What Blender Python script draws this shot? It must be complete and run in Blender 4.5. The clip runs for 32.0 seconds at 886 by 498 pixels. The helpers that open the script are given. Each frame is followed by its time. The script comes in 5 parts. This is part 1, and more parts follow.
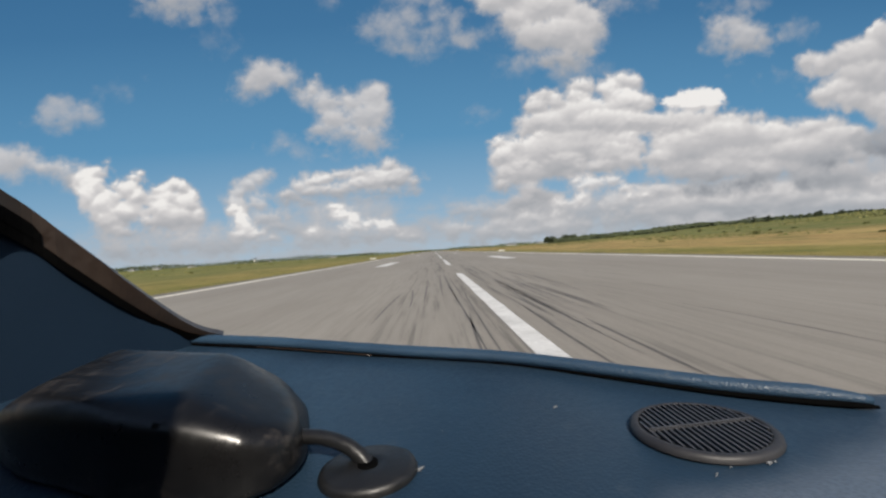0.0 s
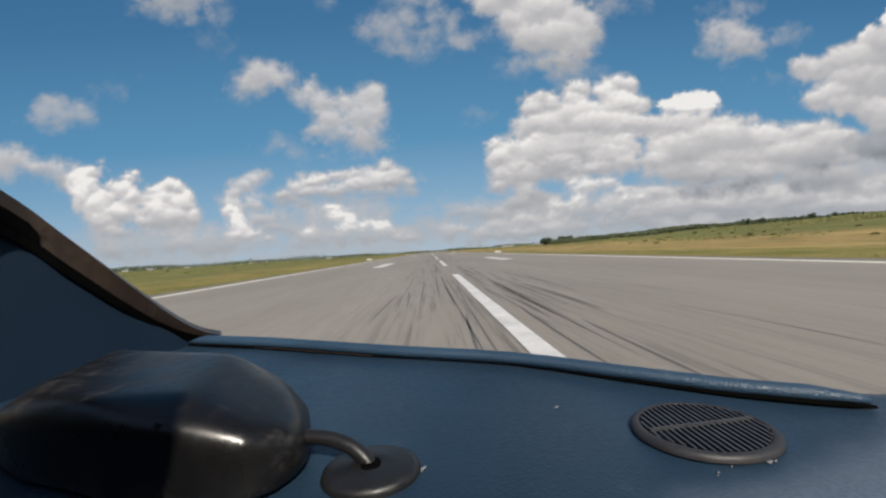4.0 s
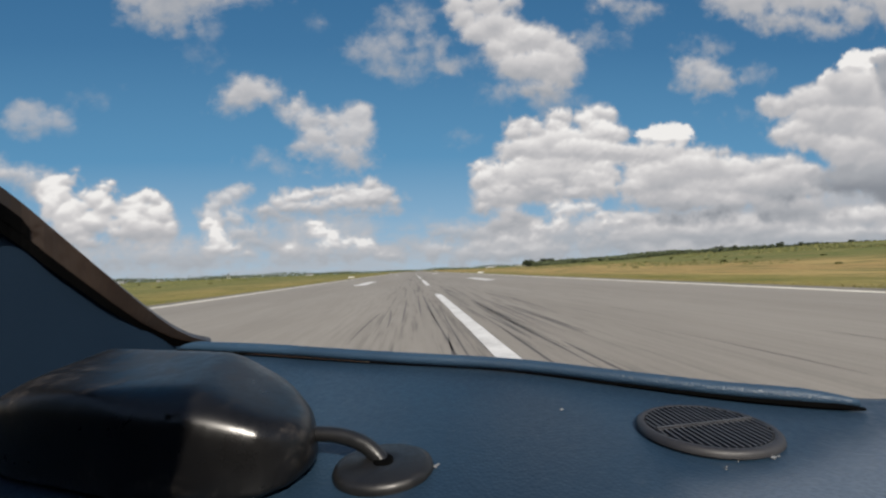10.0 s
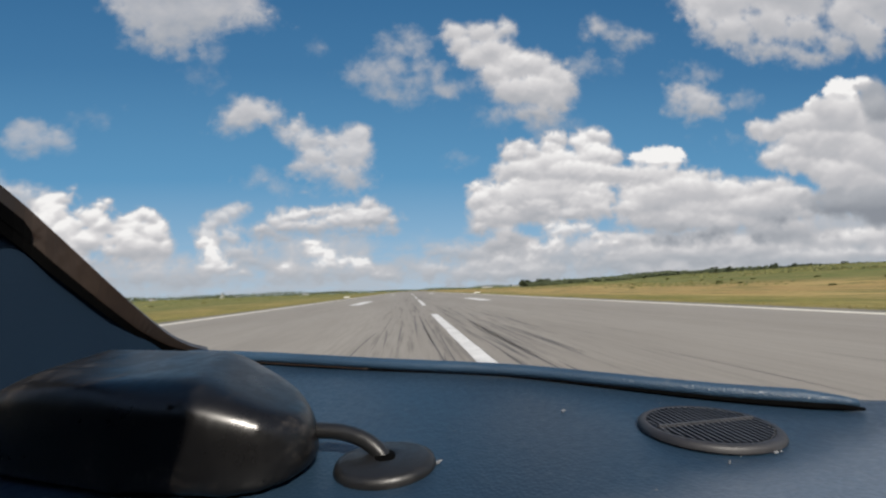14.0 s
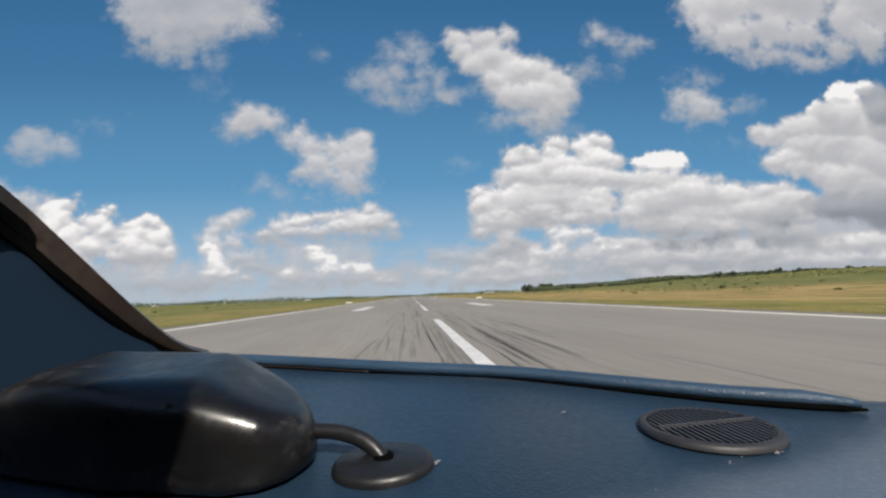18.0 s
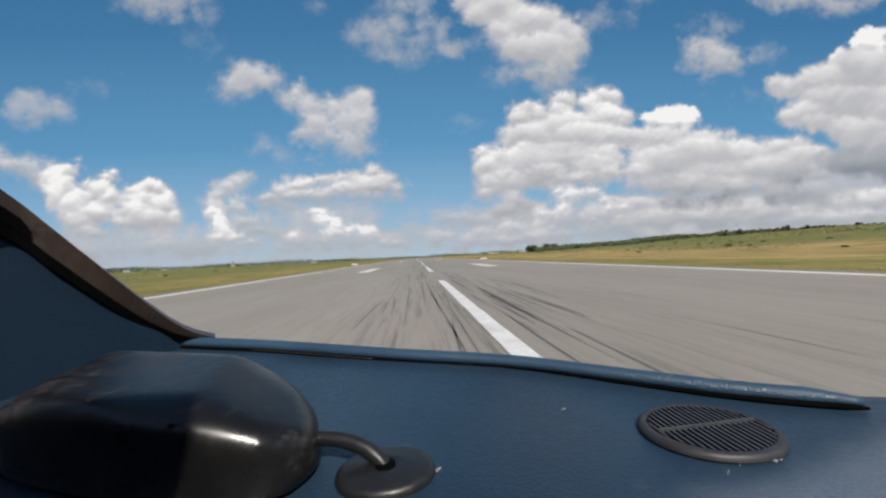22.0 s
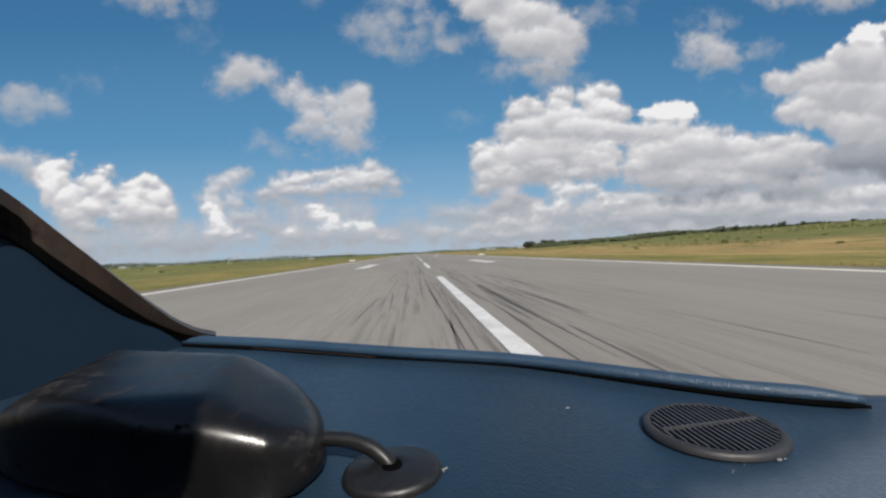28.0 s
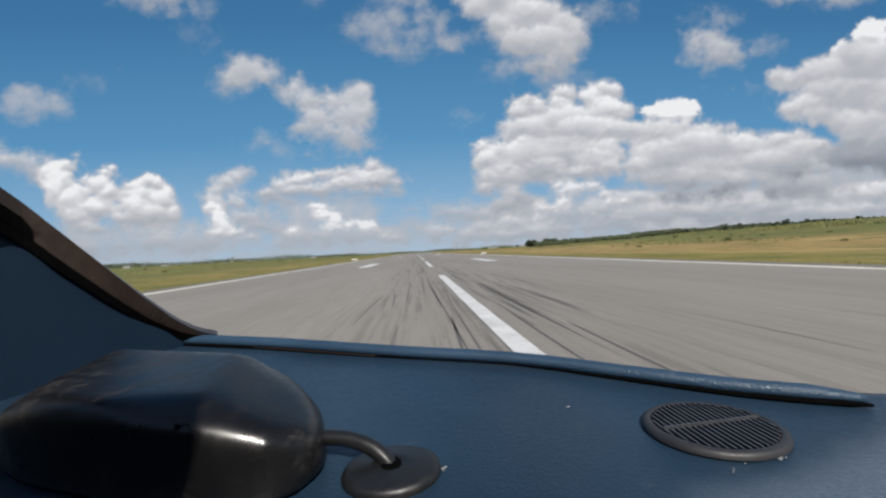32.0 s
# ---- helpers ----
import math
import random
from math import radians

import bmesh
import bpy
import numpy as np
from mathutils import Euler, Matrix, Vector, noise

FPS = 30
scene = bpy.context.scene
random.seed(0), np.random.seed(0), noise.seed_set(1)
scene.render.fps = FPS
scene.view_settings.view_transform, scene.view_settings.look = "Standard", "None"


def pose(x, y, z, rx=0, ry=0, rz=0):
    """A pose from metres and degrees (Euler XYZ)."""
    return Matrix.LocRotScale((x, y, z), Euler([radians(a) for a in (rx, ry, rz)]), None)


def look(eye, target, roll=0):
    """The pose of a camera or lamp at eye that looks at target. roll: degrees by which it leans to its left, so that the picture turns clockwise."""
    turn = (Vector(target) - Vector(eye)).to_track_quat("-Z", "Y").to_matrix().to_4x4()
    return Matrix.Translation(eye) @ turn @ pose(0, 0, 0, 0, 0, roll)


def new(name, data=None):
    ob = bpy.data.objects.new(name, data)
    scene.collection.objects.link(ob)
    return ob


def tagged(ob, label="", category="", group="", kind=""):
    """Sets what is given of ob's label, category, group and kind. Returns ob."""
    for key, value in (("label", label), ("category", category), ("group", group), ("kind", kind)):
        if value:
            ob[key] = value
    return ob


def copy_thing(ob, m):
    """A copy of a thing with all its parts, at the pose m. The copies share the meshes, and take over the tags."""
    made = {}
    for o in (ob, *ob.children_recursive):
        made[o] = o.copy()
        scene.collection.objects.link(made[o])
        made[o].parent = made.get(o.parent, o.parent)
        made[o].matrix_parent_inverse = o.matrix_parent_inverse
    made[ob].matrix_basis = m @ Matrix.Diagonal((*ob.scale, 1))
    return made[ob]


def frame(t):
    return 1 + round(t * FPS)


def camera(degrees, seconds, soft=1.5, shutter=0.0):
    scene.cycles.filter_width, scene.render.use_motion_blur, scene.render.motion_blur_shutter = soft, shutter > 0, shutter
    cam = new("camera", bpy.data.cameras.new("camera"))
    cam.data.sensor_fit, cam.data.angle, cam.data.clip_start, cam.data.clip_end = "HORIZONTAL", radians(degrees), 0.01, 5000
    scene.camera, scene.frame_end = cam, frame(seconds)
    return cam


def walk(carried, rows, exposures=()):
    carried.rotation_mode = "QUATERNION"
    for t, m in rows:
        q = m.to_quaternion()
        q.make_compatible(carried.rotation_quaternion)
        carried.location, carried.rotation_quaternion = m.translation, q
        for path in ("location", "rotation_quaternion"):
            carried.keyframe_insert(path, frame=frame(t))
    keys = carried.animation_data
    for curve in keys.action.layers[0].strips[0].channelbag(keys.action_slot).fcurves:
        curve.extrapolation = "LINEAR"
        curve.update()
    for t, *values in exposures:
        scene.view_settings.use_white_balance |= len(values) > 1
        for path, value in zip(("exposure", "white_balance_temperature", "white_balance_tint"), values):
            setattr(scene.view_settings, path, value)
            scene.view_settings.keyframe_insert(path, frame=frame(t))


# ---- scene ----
cam = camera(98.1, 32.0, soft=2.4)

# seconds, eye in metres, then turn to the left, tilt up and lean in degrees
PATH = (
    (0, -2.0784, 0.0046, 2.1156, -1.48, 0.16, -3.74),
    (0.5, -2.0745, 0.0042, 2.1134, -1.03, 0.51, -3.87),
    (1, -2.0792, 0.0037, 2.1125, -1.59, 0.76, -3.64),
    (1.5, -2.0840, 0.0039, 2.1144, -2.13, 0.49, -3.44),
    (2, -2.0871, 0.0039, 2.1147, -2.50, 0.45, -3.35),
    (2.5, -2.0816, 0.0042, 2.1149, -1.86, 0.31, -3.60),
    (4.5, -2.0845, 0.0042, 2.1154, -2.21, 0.27, -3.57),
    (5, -2.0889, 0.0027, 2.1106, -2.71, 1.30, -3.33),
    (5.5, -2.0882, 0.0024, 2.1088, -2.68, 1.52, -3.33),
    (6, -2.0884, 0.0023, 2.1073, -2.64, 1.60, -3.11),
    (6.5, -2.0923, 0.0031, 2.1126, -3.07, 1.02, -2.96),
    (7, -2.0930, 0.0029, 2.1124, -3.12, 1.06, -2.97),
    (7.5, -2.0964, 0.0015, 2.1063, -3.60, 2.05, -2.83),
    (8, -2.1004, 0.0001, 2.1002, -4.10, 3.17, -2.66),
    (8.5, -2.1032, 0.0004, 2.1019, -4.42, 2.93, -2.52),
    (9, -2.1049, -0.0002, 2.0994, -4.60, 3.41, -2.38),
    (9.5, -2.1063, 0.0001, 2.1012, -4.75, 3.13, -2.28),
    (10, -2.1059, 0.0002, 2.1014, -4.68, 3.07, -2.28),
    (10.5, -2.1039, -0.0013, 2.0938, -4.53, 4.43, -2.38),
    (11, -2.1000, -0.0019, 2.0909, -4.05, 5.00, -2.55),
    (11.5, -2.0970, -0.0032, 2.0831, -3.71, 6.31, -2.58),
    (12, -2.0983, -0.0027, 2.0856, -3.89, 5.88, -2.47),
    (12.5, -2.1057, -0.0037, 2.0803, -4.73, 6.94, -2.16),
    (13, -2.1101, -0.0042, 2.0774, -5.25, 7.49, -1.99),
    (13.5, -2.1111, -0.0028, 2.0843, -5.34, 6.13, -2.07),
    (14, -2.1110, -0.0027, 2.0853, -5.31, 6.01, -2.08),
    (14.5, -2.1087, -0.0031, 2.0840, -5.07, 6.28, -2.15),
    (16.5, -2.1081, -0.0034, 2.0827, -5.06, 6.50, -2.12),
    (17, -2.1083, -0.0033, 2.0830, -5.02, 6.43, -2.16),
    (17.5, -2.1077, -0.0035, 2.0820, -4.97, 6.71, -2.15),
    (18, -2.1086, -0.0036, 2.0817, -5.02, 6.79, -2.18),
    (18.5, -2.1082, -0.0035, 2.0829, -5.03, 6.59, -2.15),
    (19, -2.1081, -0.0031, 2.0835, -4.98, 6.23, -2.17),
    (19.5, -2.1094, -0.0024, 2.0882, -5.16, 5.57, -2.20),
    (20, -2.1106, -0.0012, 2.0942, -5.23, 4.39, -2.16),
    (20.5, -2.1080, 0.0004, 2.1027, -4.91, 2.95, -2.35),
    (21, -2.1035, 0.0011, 2.1051, -4.38, 2.41, -2.53),
    (21.5, -2.1022, 0.0025, 2.1107, -4.14, 1.38, -2.67),
    (22, -2.1032, 0.0030, 2.1133, -4.13, 1.05, -2.74),
    (22.5, -2.1031, 0.0033, 2.1140, -4.10, 0.78, -2.75),
    (23, -2.1022, 0.0034, 2.1140, -4.03, 0.67, -2.74),
    (23.5, -2.1019, 0.0036, 2.1148, -3.84, 0.66, -2.89),
    (24, -2.1008, 0.0037, 2.1141, -3.67, 0.53, -2.95),
    (24.5, -2.1000, 0.0041, 2.1160, -3.44, 0.40, -3.04),
    (25, -2.0991, 0.0040, 2.1155, -3.39, 0.35, -3.02),
    (25.5, -2.1010, 0.0036, 2.1157, -3.58, 0.47, -3.01),
    (27.5, -2.1106, 0.0040, 2.1160, -4.67, 0.39, -2.64),
    (28, -2.1085, 0.0039, 2.1164, -4.44, 0.45, -2.73),
    (28.5, -2.1069, 0.0040, 2.1162, -4.18, 0.26, -2.85),
    (29, -2.1061, 0.0040, 2.1171, -4.21, 0.30, -2.77),
    (29.5, -2.1067, 0.0041, 2.1177, -4.16, 0.18, -2.86),
    (30, -2.1082, 0.0040, 2.1167, -4.33, 0.30, -2.83),
    (30.5, -2.1091, 0.0042, 2.1172, -4.45, 0.21, -2.80),
    (31, -2.1090, 0.0040, 2.1162, -4.50, 0.38, -2.76),
    (31.5, -2.1071, 0.0040, 2.1173, -4.31, 0.24, -2.82),
    (32, -2.1063, 0.0042, 2.1163, -4.12, 0.29, -2.91),
)


def eye_pose(x, y, z, turn, tilt, lean):
    a, b = radians(turn), radians(tilt)
    ahead = Vector((-math.sin(a) * math.cos(b), math.cos(a) * math.cos(b), math.sin(b)))
    return look((x, y, z), Vector((x, y, z)) + ahead, lean)


walk(cam, [(row[0], eye_pose(*row[1:])) for row in PATH],
     exposures=((0, -0.06, 6600, 10), (9, -0.07, 6580, 10), (12, 0.04, 6500, 10), (20, 0.04, 6480, 10), (24, 0.04, 6400, 10), (28, -0.03, 6360, 10), (32, -0.03, 6260, 10)))

# ---- light ----
world = bpy.data.worlds.new("sky_light")
scene.world = world
world.use_nodes = True
wn = world.node_tree
sky = wn.nodes.new("ShaderNodeTexSky")
sky.sky_type = "NISHITA"
sky.sun_disc = False
SUN_UP, SUN_ROUND = radians(42), radians(165)
sky.sun_elevation, sky.sun_rotation = SUN_UP, SUN_ROUND
wn.links.new(sky.outputs[0], wn.nodes["Background"].inputs[0])
wn.nodes["Background"].inputs[1].default_value = 0.10
sun = new("sun", bpy.data.lights.new("sun", "SUN"))
sun.data.energy, sun.data.angle, sun.data.color = 4.6, radians(0.5), (1.0, 0.93, 0.83)
way_to_sun = Vector((math.sin(SUN_ROUND) * math.cos(SUN_UP), math.cos(SUN_ROUND) * math.cos(SUN_UP), math.sin(SUN_UP)))
sun.matrix_world = look(way_to_sun * 50, (0, 0, 0))


# ---- materials ----
def nodes_of(name, rough=0.6, metal=0.0, spec=0.5):
    m = bpy.data.materials.new(name)
    m.use_nodes = True
    t = m.node_tree
    b = t.nodes["Principled BSDF"]
    b.inputs["Roughness"].default_value, b.inputs["Metallic"].default_value = rough, metal
    b.inputs["Specular IOR Level"].default_value = spec
    return m, t, b


def node(t, kind, **values):
    n = t.nodes.new(kind)
    for key, value in values.items():
        n.inputs[key.replace("_", " ")].default_value = value
    return n


def noise_of(t, source, scale, detail=4.0, rough=0.55, distortion=0.0):
    n = node(t, "ShaderNodeTexNoise", Scale=scale, Detail=detail, Roughness=rough, Distortion=distortion)
    t.links.new(source, n.inputs["Vector"])
    return n.outputs["Fac"]


def ramp(t, fac, stops):
    n = t.nodes.new("ShaderNodeValToRGB")
    e = n.color_ramp.elements
    while len(e) < len(stops):
        e.new(0.5)
    for k, (p, c) in zip(e, stops):
        k.position, k.color = p, (*c, 1)
    t.links.new(fac, n.inputs[0])
    return n.outputs[0]


def mixed(t, fac, a, b, kind="MIX"):
    n = t.nodes.new("ShaderNodeMix")
    n.data_type, n.blend_type = "RGBA", kind
    for socket, v in ((n.inputs[0], fac), (n.inputs[6], a), (n.inputs[7], b)):
        if isinstance(v, (int, float)):
            socket.default_value = v
        elif isinstance(v, tuple):
            socket.default_value = (*v, 1)
        else:
            t.links.new(v, socket)
    return n.outputs[2]


def sums(t, op, a, b=0.0, c=0.0, clamp=False):
    n = t.nodes.new("ShaderNodeMath")
    n.operation, n.use_clamp = op, clamp
    for socket, v in zip(n.inputs, (a, b, c)):
        if isinstance(v, (int, float)):
            socket.default_value = v
        else:
            t.links.new(v, socket)
    return n.outputs[0]


def spread(t, value, low, high, smooth=True, to_low=0.0, to_high=1.0):
    n = t.nodes.new("ShaderNodeMapRange")
    n.interpolation_type = "SMOOTHSTEP" if smooth else "LINEAR"
    for key, v in (("From Min", low), ("From Max", high), ("To Min", to_low), ("To Max", to_high)):
        n.inputs[key].default_value = v
    t.links.new(value, n.inputs["Value"])
    return n.outputs[0]


def place_of(t):
    return t.nodes.new("ShaderNodeTexCoord").outputs["Object"]


def world_place(t):
    return t.nodes.new("ShaderNodeNewGeometry").outputs["Position"]


def stretched(t, source, factors):
    n = t.nodes.new("ShaderNodeVectorMath")
    n.operation = "MULTIPLY"
    n.inputs[1].default_value = factors
    t.links.new(source, n.inputs[0])
    return n.outputs[0]


def relief(t, b, height, strength, distance):
    n = node(t, "ShaderNodeBump", Strength=strength, Distance=distance)
    t.links.new(height, n.inputs["Height"])
    t.links.new(n.outputs[0], b.inputs["Normal"])


def worn(name, dark, light, scale, rough=0.6, metal=0.0, fine=8.0, bump=0.15, depth=0.01, spec=0.5, rough_spread=0.12, randoms=0.0):
    """A surface with large stains and fine grain between two colours."""
    m, t, b = nodes_of(name, rough, metal, spec)
    p = place_of(t)
    big, small = noise_of(t, p, scale, 5), noise_of(t, p, scale * fine, 6, 0.65)
    both = sums(t, "MULTIPLY_ADD", small, 0.45, sums(t, "MULTIPLY", big, 0.55))
    if randoms:
        r = t.nodes.new("ShaderNodeObjectInfo").outputs["Random"]
        both = sums(t, "MULTIPLY_ADD", sums(t, "SUBTRACT", r, 0.5), randoms, both)
    t.links.new(ramp(t, both, ((0.3, dark), (0.7, light))), b.inputs["Base Color"])
    t.links.new(spread(t, small, 0.3, 0.7, False, rough - rough_spread, rough + rough_spread), b.inputs["Roughness"])
    relief(t, b, small, bump, depth)
    return m


def vinyl_material(name, rough, dusty, pale=1.0, grain=420.0, bump=0.38, edge=0.0):
    """Blue grained vinyl with scuffs and dust; pale: scales the blue, raised where sunlight is painted in; edge:
    strength of the dusty, lit band painted on its padded edge.
    """
    m, t, b = nodes_of(name, 0.5, 0.0, 0.45)
    p = place_of(t)
    v = node(t, "ShaderNodeTexVoronoi", Scale=grain)
    t.links.new(p, v.inputs["Vector"])
    big, fine = noise_of(t, p, 9.0, 5), noise_of(t, p, 160.0, 5, 0.6)
    dust = spread(t, noise_of(t, stretched(t, p, (1.0, 2.2, 1.0)), 34.0, 8, 0.7), 0.60, 0.80)
    c = ramp(t, big, ((0.3, (0.0150 * pale, 0.034 * pale, 0.060 * pale)), (0.7, (0.0240 * pale, 0.052 * pale, 0.087 * pale))))
    c = mixed(t, sums(t, "MULTIPLY", dust, dusty), c, (0.13, 0.15, 0.17))
    if edge:
        x = t.nodes.new("ShaderNodeSeparateXYZ")
        t.links.new(p, x.inputs[0])
        inward = sums(t, "MULTIPLY_ADD", x.outputs[0], -0.20, x.outputs[1])
        inward = sums(t, "MULTIPLY_ADD", sums(t, "SUBTRACT", big, 0.5), 0.06, inward)
        # pale band painted along the padded edge for its dust and the light there
        dusty_lit = sums(t, "MULTIPLY", spread(t, inward, 0.178, 0.128, True, 0.0, edge), spread(t, sums(t, "MULTIPLY_ADD", fine, 0.5, sums(t, "MULTIPLY", v.outputs["Distance"], 0.5)), 0.22, 0.62, False, 0.45, 1.0))
        dusty_lit = sums(t, "MULTIPLY", dusty_lit, spread(t, x.outputs[0], 0.0, 0.10))
        c = mixed(t, dusty_lit, c, (0.125, 0.160, 0.205))
    t.links.new(c, b.inputs["Base Color"])
    t.links.new(spread(t, fine, 0.3, 0.7, False, rough, rough + 0.16), b.inputs["Roughness"])
    h = sums(t, "MULTIPLY_ADD", v.outputs["Distance"], 0.8, sums(t, "MULTIPLY", fine, 0.5))
    relief(t, b, h, bump, 0.0007)
    return m


def asphalt_material():
    """Grey runway asphalt with tyre rubber drawn out along it, lane joints and patches."""
    m, t, b = nodes_of("runway_asphalt", 0.85, 0.0, 0.3)
    p = place_of(t)
    x = t.nodes.new("ShaderNodeSeparateXYZ")
    t.links.new(p, x.inputs[0])
    grain = noise_of(t, p, 14.0, 6, 0.7)
    stain = noise_of(t, stretched(t, p, (1.0, 0.12, 1.0)), 0.16, 6, 0.6)
    lanes = noise_of(t, stretched(t, p, (1.0, 0.004, 1.0)), 0.45, 3, 0.5)
    c = ramp(t, sums(t, "MULTIPLY_ADD", stain, 0.5, sums(t, "MULTIPLY_ADD", grain, 0.25, sums(t, "MULTIPLY_ADD", lanes, 0.11, 0.07))),
             ((0.35, (0.214, 0.194, 0.167)), (0.68, (0.313, 0.288, 0.250))))
    away = sums(t, "ABSOLUTE", x.outputs[0])
    streak = noise_of(t, stretched(t, p, (1.0, 0.022, 1.0)), 1.7, 5, 0.65)
    fine = noise_of(t, stretched(t, p, (1.0, 0.05, 1.0)), 5.0, 4, 0.6)
    c = mixed(t, spread(t, fine, 0.30, 0.72, True, 0.0, 0.30), c, mixed(t, 0.5, c, (0.05, 0.047, 0.042)))
    wide = spread(t, away, 1.5, 6.5, True, 1.0, 0.0)
    laid = spread(t, sums(t, "MULTIPLY_ADD", fine, 0.35, sums(t, "MULTIPLY", streak, 0.65)), 0.50, 0.68)
    c = mixed(t, sums(t, "MULTIPLY", sums(t, "MULTIPLY", laid, wide), 0.62), c, (0.030, 0.029, 0.029))
    t.links.new(c, b.inputs["Base Color"])
    relief(t, b, grain, 0.25, 0.01)
    return m


def ground_material():
    """Airfield grass by the runway, heather and scrub further out, fields beyond."""
    m, t, b = nodes_of("moor_ground", 0.95, 0.0, 0.15)
    p = world_place(t)
    x = t.nodes.new("ShaderNodeSeparateXYZ")
    t.links.new(p, x.inputs[0])
    big, mid, fine = noise_of(t, p, 0.011, 5, 0.6), noise_of(t, p, 0.07, 6, 0.65), noise_of(t, p, 1.3, 6, 0.7)
    strip = noise_of(t, stretched(t, p, (1.0, 0.25, 1.0)), 0.03, 5, 0.6)
    away = sums(t, "MULTIPLY_ADD", sums(t, "SUBTRACT", strip, 0.5), 45.0, sums(t, "ABSOLUTE", x.outputs[0]))
    band = noise_of(t, stretched(t, p, (1.0, 0.35, 1.0)), 0.045, 6, 0.62)
    grass = ramp(t, mid, ((0.3, (0.140, 0.145, 0.035)), (0.5, (0.240, 0.205, 0.060)), (0.72, (0.330, 0.255, 0.105))))
    heath = ramp(t, band, ((0.26, (0.190, 0.165, 0.050)), (0.42, (0.400, 0.292, 0.115)), (0.56, (0.330, 0.222, 0.088)), (0.76, (0.430, 0.325, 0.140))))
    scrub = ramp(t, band, ((0.28, (0.078, 0.105, 0.030)), (0.42, (0.200, 0.190, 0.062)), (0.55, (0.125, 0.145, 0.044)), (0.70, (0.310, 0.240, 0.098))))
    heath = mixed(t, spread(t, x.outputs[0], -30.0, 30.0, True, 0.65, 0.0), heath, grass)
    field = ramp(t, big, ((0.35, (0.080, 0.110, 0.030)), (0.5, (0.150, 0.165, 0.050)), (0.65, (0.250, 0.215, 0.090))))
    c = mixed(t, spread(t, away, 31.0, 42.0), grass, heath)
    c = mixed(t, spread(t, away, 95.0, 150.0), c, scrub)
    c = mixed(t, sums(t, "MULTIPLY", spread(t, x.outputs[0], -33.0, -62.0, True, 0.0, 0.80), spread(t, mid, 0.20, 0.42)), c, scrub)
    c = mixed(t, spread(t, away, 330.0, 520.0), c, field)
    patch = noise_of(t, stretched(t, p, (1.0, 0.5, 1.0)), 0.16, 6, 0.68)
    c = mixed(t, spread(t, patch, 0.47, 0.62, True, 0.0, 0.66), c, (0.105, 0.122, 0.034))
    c = mixed(t, spread(t, patch, 0.30, 0.44, True, 0.40, 0.0), c, (0.420, 0.320, 0.160))
    c = mixed(t, spread(t, fine, 0.35, 0.8), c, mixed(t, 0.45, c, (0.02, 0.02, 0.008)), "MIX")
    t.links.new(c, b.inputs["Base Color"])
    relief(t, b, fine, 0.6, 0.12)
    return m


def leaf_material(name, dark, light):
    m, t, b = nodes_of(name, 0.8, 0.0, 0.2)
    g = t.nodes.new("ShaderNodeNewGeometry")
    r = t.nodes.new("ShaderNodeObjectInfo").outputs["Random"]
    n = noise_of(t, g.outputs["Position"], 0.6, 4)
    f = sums(t, "MULTIPLY_ADD", g.outputs["Random Per Island"], 0.4, sums(t, "MULTIPLY_ADD", r, 0.25, sums(t, "MULTIPLY", n, 0.4)))
    t.links.new(ramp(t, f, ((0.2, dark), (0.85, light))), b.inputs["Base Color"])
    return m


